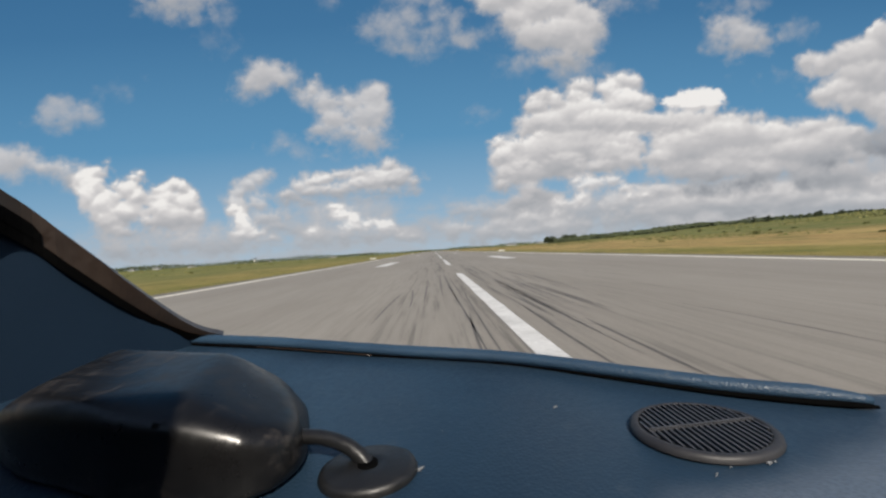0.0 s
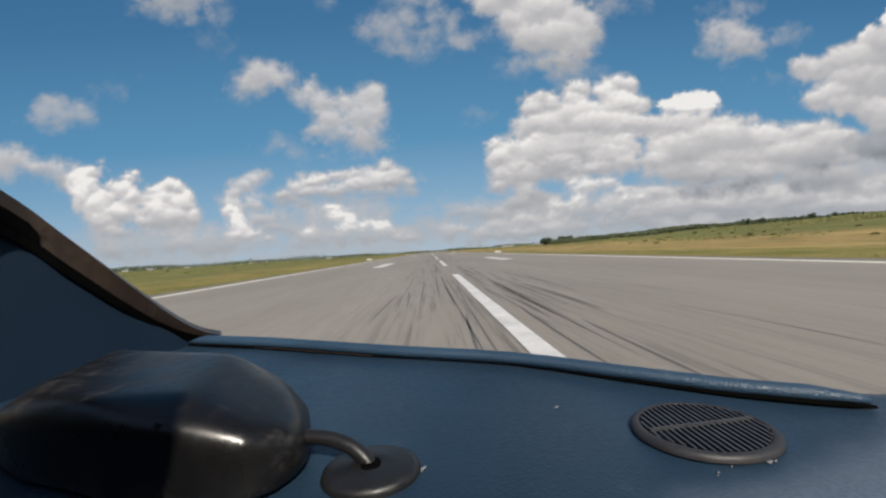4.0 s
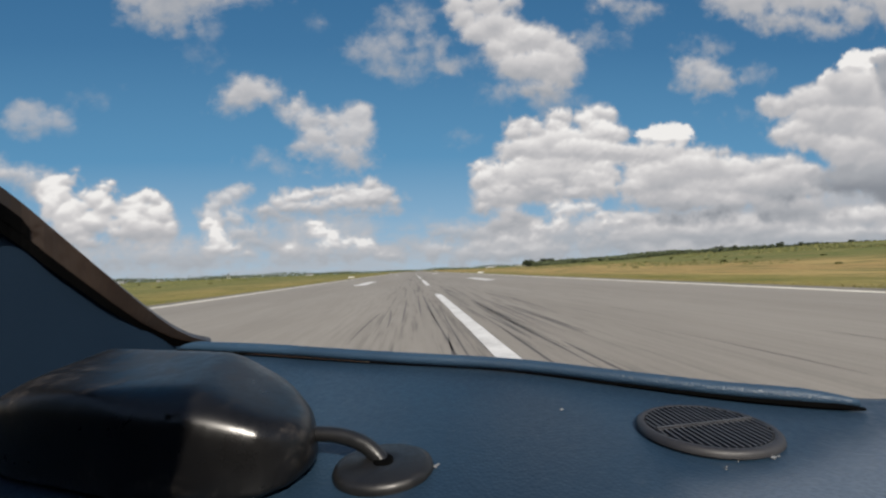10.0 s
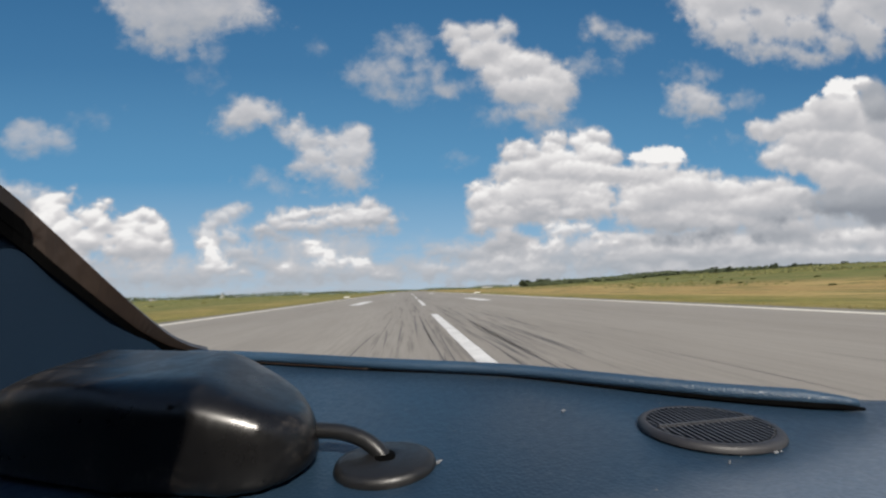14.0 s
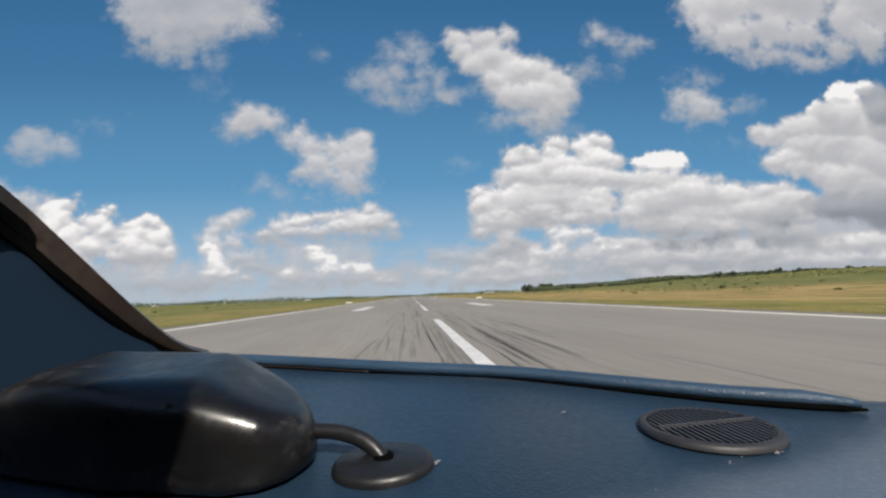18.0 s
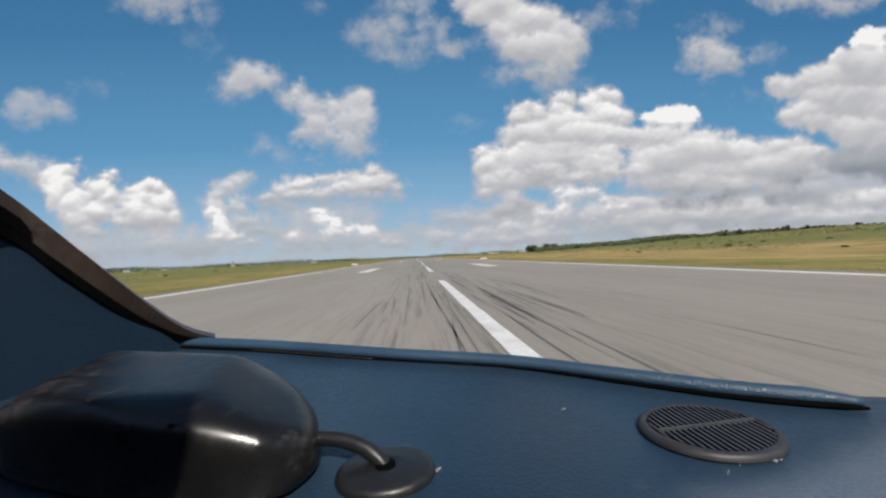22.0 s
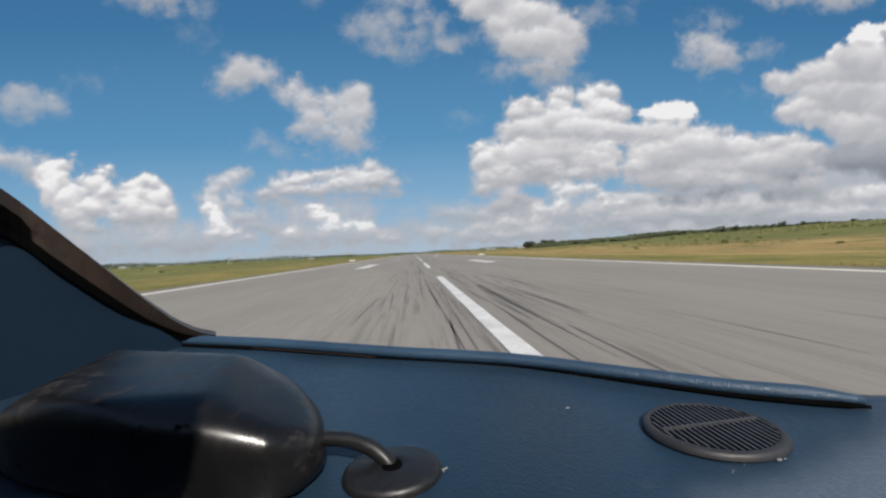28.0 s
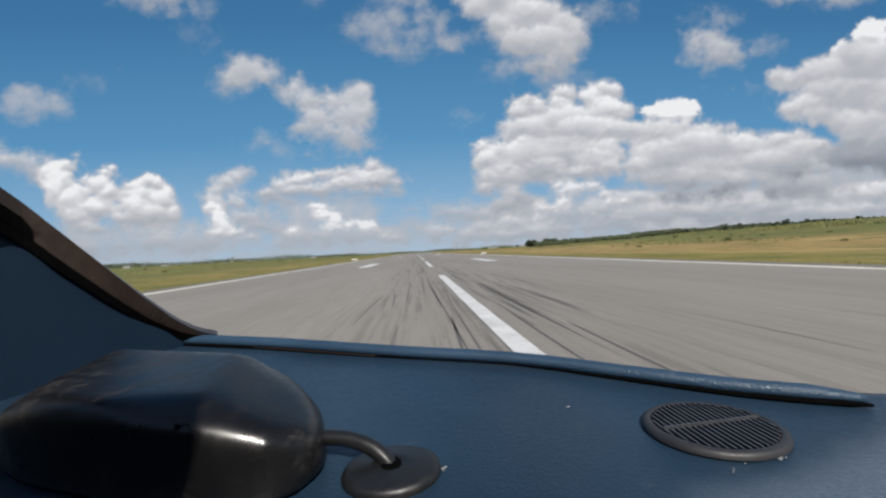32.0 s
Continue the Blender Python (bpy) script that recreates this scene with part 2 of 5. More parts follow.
def sky_material():
    """Blue air that pales towards the horizon, with heaped clouds whose places are kept in the sheet's attributes."""
    m = bpy.data.materials.new("cloudy_sky")
    m.use_nodes = True
    t = m.node_tree
    t.nodes.clear()

    def kept(name):
        n = t.nodes.new("ShaderNodeAttribute")
        n.attribute_name = name
        return n
    p = kept("heading").outputs["Vector"]
    cover, lit, high = (kept(k).outputs["Fac"] for k in ("cover", "lit", "high"))
    fine, wide = noise_of(t, p, 70.0, 6, 0.62), noise_of(t, p, 4.0, 3, 0.5)
    ragged = noise_of(t, p, 26.0, 7, 0.6)
    edge = sums(t, "MULTIPLY", sums(t, "MULTIPLY", cover, sums(t, "SUBTRACT", 1.0, cover)), sums(t, "MULTIPLY_ADD", ragged, 3.0, -1.5))
    cloud = sums(t, "ADD", cover, edge, 0.0, True)
    light = sums(t, "MULTIPLY_ADD", sums(t, "SUBTRACT", fine, 0.5), 0.04, lit)
    light = sums(t, "MULTIPLY_ADD", sums(t, "SUBTRACT", ragged, 0.5), 0.06, light)
    light = sums(t, "SUBTRACT", light, spread(t, high, 0.25, 0.60, True, 0.0, 0.05))
    light = sums(t, "MULTIPLY_ADD", sums(t, "SUBTRACT", wide, 0.5), 0.22, light, True)
    c_cloud = ramp(t, light, ((0.15, (0.250, 0.270, 0.305)), (0.45, (0.395, 0.410, 0.440)), (0.68, (0.520, 0.518, 0.536)), (0.84, (0.680, 0.668, 0.672)), (0.96, (0.885, 0.872, 0.858))))
    air = ramp(t, high, ((0.0, (0.420, 0.530, 0.630)), (0.10, (0.270, 0.450, 0.625)), (0.30, (0.108, 0.293, 0.500)), (0.60, (0.056, 0.182, 0.358)), (0.95, (0.030, 0.120, 0.270))))
    haze = spread(t, high, 0.0, 0.14, True, 0.34, 0.0)
    low = sums(t, "MULTIPLY", spread(t, high, 0.02, 0.17, True, 0.85, 0.0), spread(t, noise_of(t, stretched(t, p, (1.0, 3.0, 1.0)), 7.0, 6, 0.6), 0.35, 0.62))
    air = mixed(t, low, air, (0.430, 0.480, 0.540))
    c_cloud = mixed(t, haze, c_cloud, (0.450, 0.490, 0.540))
    e = t.nodes.new("ShaderNodeEmission")
    t.links.new(mixed(t, cloud, air, c_cloud), e.inputs["Color"])
    o = t.nodes.new("ShaderNodeOutputMaterial")
    t.links.new(e.outputs[0], o.inputs["Surface"])
    return m


VINYL = vinyl_material("blue_vinyl", 0.30, 0.20, 0.84, edge=0.9)
# the lip's blue is raised by a third to stand for sunlight on it
VINYL_LIP = vinyl_material("worn_sunlit_vinyl", 0.38, 0.55, 1.35, 560.0, 0.85)
VINYL_TRIM = worn("blue_trim", (0.0055, 0.0165, 0.034), (0.0085, 0.0225, 0.043), 10, 0.7, 0, 14, 0.10, 0.0006, 0.2)


def casing_material():
    """Glossy black moulded plastic with finger smudges and brown dust."""
    m, t, b = nodes_of("black_plastic", 0.3, 0.0, 0.42)
    p = place_of(t)
    smudge, fine = noise_of(t, p, 26.0, 6, 0.62, 0.6), noise_of(t, p, 190.0, 5, 0.6)
    dust = sums(t, "MULTIPLY", spread(t, smudge, 0.45, 0.68), spread(t, fine, 0.35, 0.70))
    c = mixed(t, dust, (0.0068, 0.0066, 0.0068), (0.0560, 0.0480, 0.0420))
    t.links.new(c, b.inputs["Base Color"])
    t.links.new(spread(t, sums(t, "MULTIPLY_ADD", fine, 0.3, sums(t, "MULTIPLY", smudge, 0.7)), 0.35, 0.65, True, 0.27, 0.47), b.inputs["Roughness"])
    relief(t, b, smudge, 0.05, 0.0006)
    return m


BLACK_PLASTIC = casing_material()
RUBBER = worn("black_rubber", (0.008, 0.008, 0.0085), (0.016, 0.016, 0.016), 40, 0.42, 0, 6, 0.15, 0.0006)
# rubber seals; also paints the dark of the lip gap and cable hole
SEAL_AND_SHADE = worn("black_seal_and_shade", (0.0015, 0.0015, 0.0015), (0.0035, 0.0035, 0.0035), 20, 0.9, spec=0.03)
VENT_PLASTIC = worn("vent_plastic", (0.018, 0.018, 0.020), (0.038, 0.037, 0.040), 60, 0.5, 0, 5, 0.1, 0.0005)
# near-black colour that paints in the shade inside the vent
VENT_SHADE = worn("vent_shade", (0.003, 0.003, 0.004), (0.005, 0.005, 0.006), 30, 0.9, spec=0.05)
SLAT_PLASTIC = worn("slat_plastic", (0.040, 0.042, 0.048), (0.066, 0.068, 0.076), 60, 0.5, 0, 5, 0.1, 0.0005)
FLECK = worn("dust_and_glint_fleck", (0.16, 0.17, 0.18), (0.30, 0.30, 0.30), 90, 0.8)
PILLAR_PAINT = worn("brown_pillar_paint", (0.020, 0.012, 0.008), (0.044, 0.028, 0.019), 22, 0.45, 0, 6, 0.15, 0.001)
LINING = worn("cabin_lining", (0.025, 0.027, 0.032), (0.045, 0.048, 0.055), 4, 0.8)
HULL_PAINT = worn("hull_paint", (0.60, 0.61, 0.62), (0.75, 0.75, 0.74), 2, 0.4)
METAL = worn("gear_metal", (0.35, 0.36, 0.37), (0.5, 0.5, 0.5), 6, 0.4, 0.8)
ASPHALT = asphalt_material()
CONCRETE = worn("old_concrete", (0.16, 0.145, 0.13), (0.28, 0.26, 0.235), 0.12, 0.9, 0, 30, 0.2, 0.01)
SHOULDER = worn("shoulder_gravel", (0.10, 0.09, 0.07), (0.20, 0.18, 0.15), 0.3, 0.95, 0, 12, 0.4, 0.02)
PAINT = worn("worn_white_paint", (0.42, 0.41, 0.39), (0.78, 0.77, 0.74), 0.8, 0.75, 0, 14, 0.15, 0.004)
EDGE_PAINT = worn("weathered_cream_paint", (0.58, 0.545, 0.45), (0.80, 0.77, 0.66), 0.8, 0.8, 0, 14, 0.15, 0.004)
RUBBER_MARK = worn("tyre_rubber", (0.060, 0.056, 0.052), (0.150, 0.138, 0.124), 0.5, 0.8, 0, 10, 0.1, 0.003)
GROUND = ground_material()
WOODS = leaf_material("dark_leaves", (0.026, 0.037, 0.021), (0.096, 0.112, 0.056))
GORSE = leaf_material("gorse_leaves", (0.066, 0.076, 0.025), (0.190, 0.178, 0.062))
BLADES = leaf_material("dry_grass", (0.19, 0.18, 0.050), (0.33, 0.26, 0.10))
BARK = worn("bark", (0.05, 0.04, 0.03), (0.12, 0.10, 0.08), 3, 0.9)
WHITE_WALL = worn("white_plaster", (0.62, 0.61, 0.58), (0.80, 0.79, 0.76), 0.4, 0.8)
GREY_WALL = worn("weathered_render", (0.30, 0.30, 0.29), (0.46, 0.455, 0.44), 0.4, 0.85)
GREY_ROOF = worn("slate_roof", (0.08, 0.085, 0.09), (0.16, 0.165, 0.17), 0.5, 0.7)
DARK_GLASS = worn("dark_window", (0.02, 0.025, 0.03), (0.04, 0.05, 0.06), 0.5, 0.1)
RED_PAINT = worn("red_paint", (0.30, 0.03, 0.02), (0.42, 0.06, 0.04), 1.0, 0.6)
SKY = sky_material()


# ---- builders ----
def mesh_of(name, bm, material, smooth=False):
    me = bpy.data.meshes.new(name)
    bmesh.ops.recalc_face_normals(bm, faces=bm.faces)
    bm.to_mesh(me)
    bm.free()
    if smooth:
        me.polygons.foreach_set("use_smooth", [True] * len(me.polygons))
    me.materials.append(material)
    return me


def part(name, bm, material, parent=None, label="", smooth=False, at=None):
    ob = new(name, mesh_of(name, bm, material, smooth))
    ob.parent = parent
    if at is not None:
        ob.matrix_basis = at
    return tagged(ob, label)


def thing(name, m, label, category, group="", kind=""):
    ob = new(name)
    ob.empty_display_size = 0.1
    ob.matrix_basis = m
    return tagged(ob, label, category, group, kind)


def box(sx, sy, sz, m=None, bevel=0.0, bm=None):
    """A block standing on its base, with broken edges."""
    bm = bm or bmesh.new()
    made = bmesh.ops.create_cube(bm, size=1, matrix=(m or Matrix()) @ Matrix.Translation((0, 0, sz / 2)) @ Matrix.Diagonal((sx, sy, sz, 1)))
    if bevel:
        edges = {e for v in made["verts"] for e in v.link_edges}
        bmesh.ops.bevel(bm, geom=list(edges), offset=bevel, segments=2, affect="EDGES", clamp_overlap=True)
    return bm


def turned(profile, steps=32, bm=None, m=None):
    """A body of revolution about z from (radius, height) pairs."""
    bm = bm or bmesh.new()
    m = m or Matrix()
    rings = [[bm.verts.new(m @ Vector((r * math.cos(a), r * math.sin(a), z))) for a in (2 * math.pi * k / steps for k in range(steps))] for r, z in profile]
    for low, high in zip(rings, rings[1:]):
        for k in range(steps):
            bm.faces.new((low[k], low[(k + 1) % steps], high[(k + 1) % steps], high[k]))
    bm.faces.new(rings[0])
    bm.faces.new(rings[-1])
    return bm


def tube(points, radius, steps=12, flat=1.0):
    """A round bar along points; radius is one number or one for each point, flat squeezes its height."""
    bm = bmesh.new()
    pts = [Vector(p) for p in points]
    radii = radius if isinstance(radius, (list, tuple)) else [radius] * len(pts)
    rings = []
    for k, p in enumerate(pts):
        ahead = (pts[min(k + 1, len(pts) - 1)] - pts[max(k - 1, 0)]).normalized()
        side = ahead.cross(Vector((0, 0, 1))).normalized()
        up = side.cross(ahead)
        rings.append([bm.verts.new(p + radii[k] * (side * math.cos(a) + up * math.sin(a) * flat)) for a in (2 * math.pi * i / steps for i in range(steps))])
    for low, high in zip(rings, rings[1:]):
        for k in range(steps):
            bm.faces.new((low[k], low[(k + 1) % steps], high[(k + 1) % steps], high[k]))
    bm.faces.new(rings[0])
    bm.faces.new(rings[-1])
    return bm


def eased(points, per=8):
    """A smooth curve through the points."""
    pts = [Vector(p) for p in points]
    out = []
    for k in range(len(pts) - 1):
        a, b, c, d = pts[max(k - 1, 0)], pts[k], pts[k + 1], pts[min(k + 2, len(pts) - 1)]
        for i in range(per):
            s = i / per
            out.append(0.5 * (2 * b + (c - a) * s + (2 * a - 5 * b + 4 * c - d) * s * s + (3 * b - a - 3 * c + d) * s ** 3))
    return out + [pts[-1]]


def ribbon(left, right, thick):
    """A strip between two lines, with a thickness away from the eye."""
    bm = bmesh.new()
    rows = []
    for a, b in zip(left, right):
        a, b = Vector(a), Vector(b)
        out = Vector((a.x, a.y, 0)).normalized() * thick
        rows.append([bm.verts.new(v) for v in (a, b, b + out, a + out)])
    for low, high in zip(rows, rows[1:]):
        for k in range(4):
            bm.faces.new((low[k], low[(k + 1) % 4], high[(k + 1) % 4], high[k]))
    bm.faces.new(rows[0])
    bm.faces.new(rows[-1])
    return bm


def slab(x0, x1, y0, y1, z0, z1, bm=None):
    return box(x1 - x0, y1 - y0, z1 - z0, Matrix.Translation(((x0 + x1) / 2, (y0 + y1) / 2, z0)), bm=bm)


# ---- sky ----
# each cloud: softness, weight, brightness, then its lobes; each lobe: heading to the side, height and two half-widths, as slopes
def cloud(softness, weight, brightness, *lobes):
    return softness, weight, brightness, lobes


VEIL_TOP = cloud(0.85, 0.88, -0.03,
    (-0.596, 0.816, 0.153, 0.102), (-0.685, 0.774, 0.082, 0.085), (-0.477, 0.805, 0.120, 0.071), (-0.690, 0.728, 0.057, 0.055),
    (-0.608, 0.715, 0.082, 0.065), (-0.525, 0.740, 0.073, 0.056), (-0.427, 0.759, 0.057, 0.031), (-0.370, 0.756, 0.040, 0.016),
    (-0.655, 0.680, 0.041, 0.037), (-0.594, 0.669, 0.041, 0.027))
WISP = cloud(1, 0.33, -0.08,
    (-0.503, 0.602, 0.025, 0.038), (-0.524, 0.576, 0.028, 0.021), (-0.222, 0.657, 0.013, 0.013), (-0.494, 0.664, 0.017, 0.043),
    (-0.790, 0.473, 0.026, 0.012))
SMALL_WEST = cloud(0.6, 0.66, -0.06,
    (-0.935, 0.415, 0.033, 0.021), (-0.900, 0.398, 0.048, 0.024), (-0.862, 0.406, 0.023, 0.021), (-0.940, 0.389, 0.035, 0.018))
ROUND_PUFF = cloud(0.55, 0.95, -0.02,
    (-0.398, 0.478, 0.062, 0.042), (-0.419, 0.483, 0.039, 0.036), (-0.363, 0.460, 0.037, 0.030), (-0.440, 0.467, 0.025, 0.024),
    (-0.412, 0.447, 0.050, 0.018))
ARROW = cloud(0.48, 0.93, 0,
    (-0.285, 0.432, 0.016, 0.017), (-0.306, 0.411, 0.028, 0.017), (-0.250, 0.399, 0.052, 0.030), (-0.129, 0.408, 0.035, 0.037),
    (-0.182, 0.390, 0.032, 0.033), (-0.229, 0.357, 0.049, 0.030), (-0.112, 0.368, 0.019, 0.043), (-0.154, 0.356, 0.055, 0.042),
    (-0.272, 0.330, 0.026, 0.016), (-0.197, 0.319, 0.043, 0.023), (-0.143, 0.305, 0.049, 0.027), (-0.172, 0.278, 0.023, 0.013))
TORN = cloud(0.85, 0.62, -0.04,
    (0.019, 0.703, 0.043, 0.026), (0.043, 0.668, 0.031, 0.042), (-0.016, 0.663, 0.040, 0.035), (-0.032, 0.615, 0.048, 0.032),
    (-0.092, 0.609, 0.042, 0.019), (-0.063, 0.581, 0.045, 0.032), (-0.145, 0.572, 0.038, 0.022), (-0.168, 0.545, 0.024, 0.017),
    (-0.049, 0.539, 0.039, 0.024), (0.059, 0.616, 0.034, 0.021), (0.098, 0.604, 0.025, 0.026), (0.050, 0.571, 0.031, 0.021),
    (0.088, 0.546, 0.034, 0.018))
HIGH_HEAP_FRINGE = cloud(1, 0.45, -0.1,
    (0.190, 0.576, 0.050, 0.029), (0.142, 0.557, 0.040, 0.018), (0.327, 0.465, 0.089, 0.032), (0.381, 0.446, 0.077, 0.032))
HIGH_HEAP = cloud(0.42, 1, 0.02,
    (0.141, 0.714, 0.031, 0.033), (0.228, 0.716, 0.064, 0.036), (0.289, 0.723, 0.026, 0.028), (0.163, 0.678, 0.038, 0.033),
    (0.249, 0.656, 0.073, 0.053), (0.192, 0.630, 0.038, 0.039), (0.319, 0.616, 0.068, 0.046), (0.384, 0.622, 0.052, 0.036),
    (0.431, 0.593, 0.046, 0.036), (0.463, 0.560, 0.033, 0.040), (0.246, 0.590, 0.051, 0.036), (0.299, 0.545, 0.057, 0.042),
    (0.387, 0.543, 0.081, 0.046), (0.426, 0.511, 0.052, 0.033), (0.367, 0.481, 0.055, 0.026))
LONE_PUFF = cloud(0.7, 0.78, -0.04,
    (0.549, 0.755, 0.022, 0.017), (0.574, 0.740, 0.042, 0.027), (0.612, 0.724, 0.054, 0.027), (0.538, 0.715, 0.030, 0.019),
    (0.674, 0.712, 0.045, 0.019))
CORNER_BANK = cloud(0.68, 0.97, 0.03,
    (1.182, 0.863, 0.189, 0.091), (0.957, 0.828, 0.145, 0.071), (1.509, 0.856, 0.159, 0.103), (1.402, 0.791, 0.097, 0.074),
    (0.898, 0.770, 0.061, 0.049), (1.116, 0.770, 0.111, 0.068), (1.216, 0.750, 0.090, 0.058), (0.984, 0.737, 0.098, 0.053),
    (1.443, 0.737, 0.070, 0.066), (1.053, 0.698, 0.088, 0.032), (1.162, 0.691, 0.089, 0.028), (1.353, 0.710, 0.054, 0.040),
    (1.234, 0.668, 0.053, 0.021), (1.013, 0.666, 0.043, 0.019))
TWO_PUFFS = cloud(0.5, 0.88, -0.04,
    (0.833, 0.558, 0.049, 0.027), (0.802, 0.537, 0.042, 0.027), (0.865, 0.524, 0.056, 0.031), (0.845, 0.500, 0.049, 0.022),
    (0.907, 0.506, 0.035, 0.020))
FAINT_PUFFS = cloud(0.9, 0.48, -0.08,
    (0.847, 0.611, 0.049, 0.022), (1.000, 0.515, 0.025, 0.015), (0.540, 0.619, 0.030, 0.012), (0.150, 0.359, 0.031, 0.020),
    (-0.002, 0.118, 0.021, 0.013), (0.098, 0.093, 0.027, 0.013), (0.034, 0.073, 0.059, 0.010), (0.069, 0.042, 0.050, 0.009),
    (1.002, 0.399, 0.043, 0.012), (-0.363, 0.295, 0.028, 0.012))
FAR_WEST = cloud(0.4, 0.9, -0.03,
    (-1.059, 0.293, 0.085, 0.041), (-0.973, 0.278, 0.047, 0.019), (-0.945, 0.268, 0.047, 0.022), (-0.907, 0.253, 0.035, 0.022),
    (-0.894, 0.239, 0.030, 0.012))
LOW_BASE = cloud(0.55, 0.85, -0.17,
    (0.344, 0.068, 0.264, 0.055), (0.664, 0.074, 0.328, 0.066), (1.003, 0.080, 0.382, 0.077), (1.273, 0.105, 0.255, 0.096),
    (0.235, 0.049, 0.137, 0.033))
LOW_BANDS = cloud(0.25, 0.95, 0,
    (0.834, 0.113, 0.112, 0.032), (0.618, 0.117, 0.088, 0.028), (1.129, 0.106, 0.107, 0.029), (1.347, 0.110, 0.092, 0.037),
    (0.953, 0.097, 0.097, 0.029), (1.236, 0.101, 0.083, 0.026), (0.714, 0.085, 0.109, 0.025), (1.020, 0.076, 0.098, 0.023),
    (1.177, 0.055, 0.153, 0.018), (0.581, 0.064, 0.091, 0.017), (1.340, 0.057, 0.121, 0.018), (0.745, 0.052, 0.143, 0.017),
    (0.965, 0.052, 0.148, 0.018), (0.420, 0.046, 0.088, 0.017), (0.295, 0.035, 0.086, 0.014))
EAST_BANK = cloud(0.28, 1, -0.03,
    (1.295, 0.413, 0.142, 0.104), (1.354, 0.292, 0.131, 0.119), (1.198, 0.378, 0.092, 0.068),
    (1.267, 0.485, 0.078, 0.063), (1.340, 0.472, 0.090, 0.066), (1.145, 0.464, 0.027, 0.028), (1.034, 0.440, 0.039, 0.031),
    (1.188, 0.447, 0.070, 0.048), (1.080, 0.426, 0.050, 0.034), (1.132, 0.437, 0.058, 0.038), (1.430, 0.439, 0.076, 0.102),
    (1.200, 0.396, 0.106, 0.038), (1.308, 0.368, 0.108, 0.062), (1.123, 0.355, 0.072, 0.027), (1.068, 0.345, 0.046, 0.024),
    (1.379, 0.340, 0.090, 0.090), (1.174, 0.328, 0.087, 0.024), (1.247, 0.302, 0.070, 0.044), (1.314, 0.275, 0.104, 0.061),
    (1.382, 0.223, 0.108, 0.078))
EAST_CREST = cloud(0.05, 1, 0.32,
    (1.403, 0.585, 0.035, 0.023), (1.334, 0.568, 0.042, 0.028), (1.282, 0.543, 0.026, 0.019), (1.313, 0.552, 0.032, 0.026),
    (1.235, 0.525, 0.022, 0.014), (1.209, 0.509, 0.015, 0.012), (1.365, 0.517, 0.023, 0.039), (1.395, 0.456, 0.027, 0.039),
    (1.420, 0.421, 0.027, 0.031))
MIDDLE_BANK = cloud(0.28, 1, -0.02,
    (0.811, 0.225, 0.187, 0.074), (0.692, 0.210, 0.100, 0.080), (1.016, 0.196, 0.158, 0.072), (0.747, 0.266, 0.118, 0.049),
    (0.809, 0.298, 0.038, 0.018), (0.887, 0.299, 0.021, 0.016), (0.845, 0.296, 0.045, 0.023), (0.754, 0.306, 0.034, 0.026),
    (0.600, 0.303, 0.076, 0.032), (0.682, 0.291, 0.077, 0.039), (1.023, 0.259, 0.071, 0.030), (0.933, 0.240, 0.080, 0.036),
    (1.068, 0.265, 0.050, 0.027), (0.796, 0.252, 0.095, 0.049), (0.677, 0.232, 0.086, 0.048), (1.108, 0.231, 0.086, 0.036),
    (0.982, 0.205, 0.087, 0.033), (0.622, 0.204, 0.039, 0.038), (0.824, 0.184, 0.095, 0.042), (1.138, 0.181, 0.068, 0.023),
    (0.721, 0.164, 0.143, 0.035), (0.906, 0.150, 0.113, 0.032), (1.097, 0.132, 0.117, 0.033))
WHITE_CAP = cloud(0.03, 1, 0.34,
    (0.714, 0.370, 0.041, 0.020), (0.778, 0.365, 0.014, 0.015), (0.741, 0.354, 0.041, 0.020), (0.670, 0.349, 0.040, 0.016),
    (0.719, 0.336, 0.054, 0.013), (0.761, 0.334, 0.019, 0.015))
EAST_SHADOW = cloud(0.5, 0.95, -0.36,
    (1.431, 0.553, 0.050, 0.046), (1.443, 0.500, 0.058, 0.053), (1.324, 0.208, 0.140, 0.044), (1.249, 0.200, 0.084, 0.027),
    (1.066, 0.169, 0.035, 0.015), (1.378, 0.198, 0.093, 0.061), (1.085, 0.187, 0.025, 0.012), (0.819, 0.128, 0.101, 0.013))
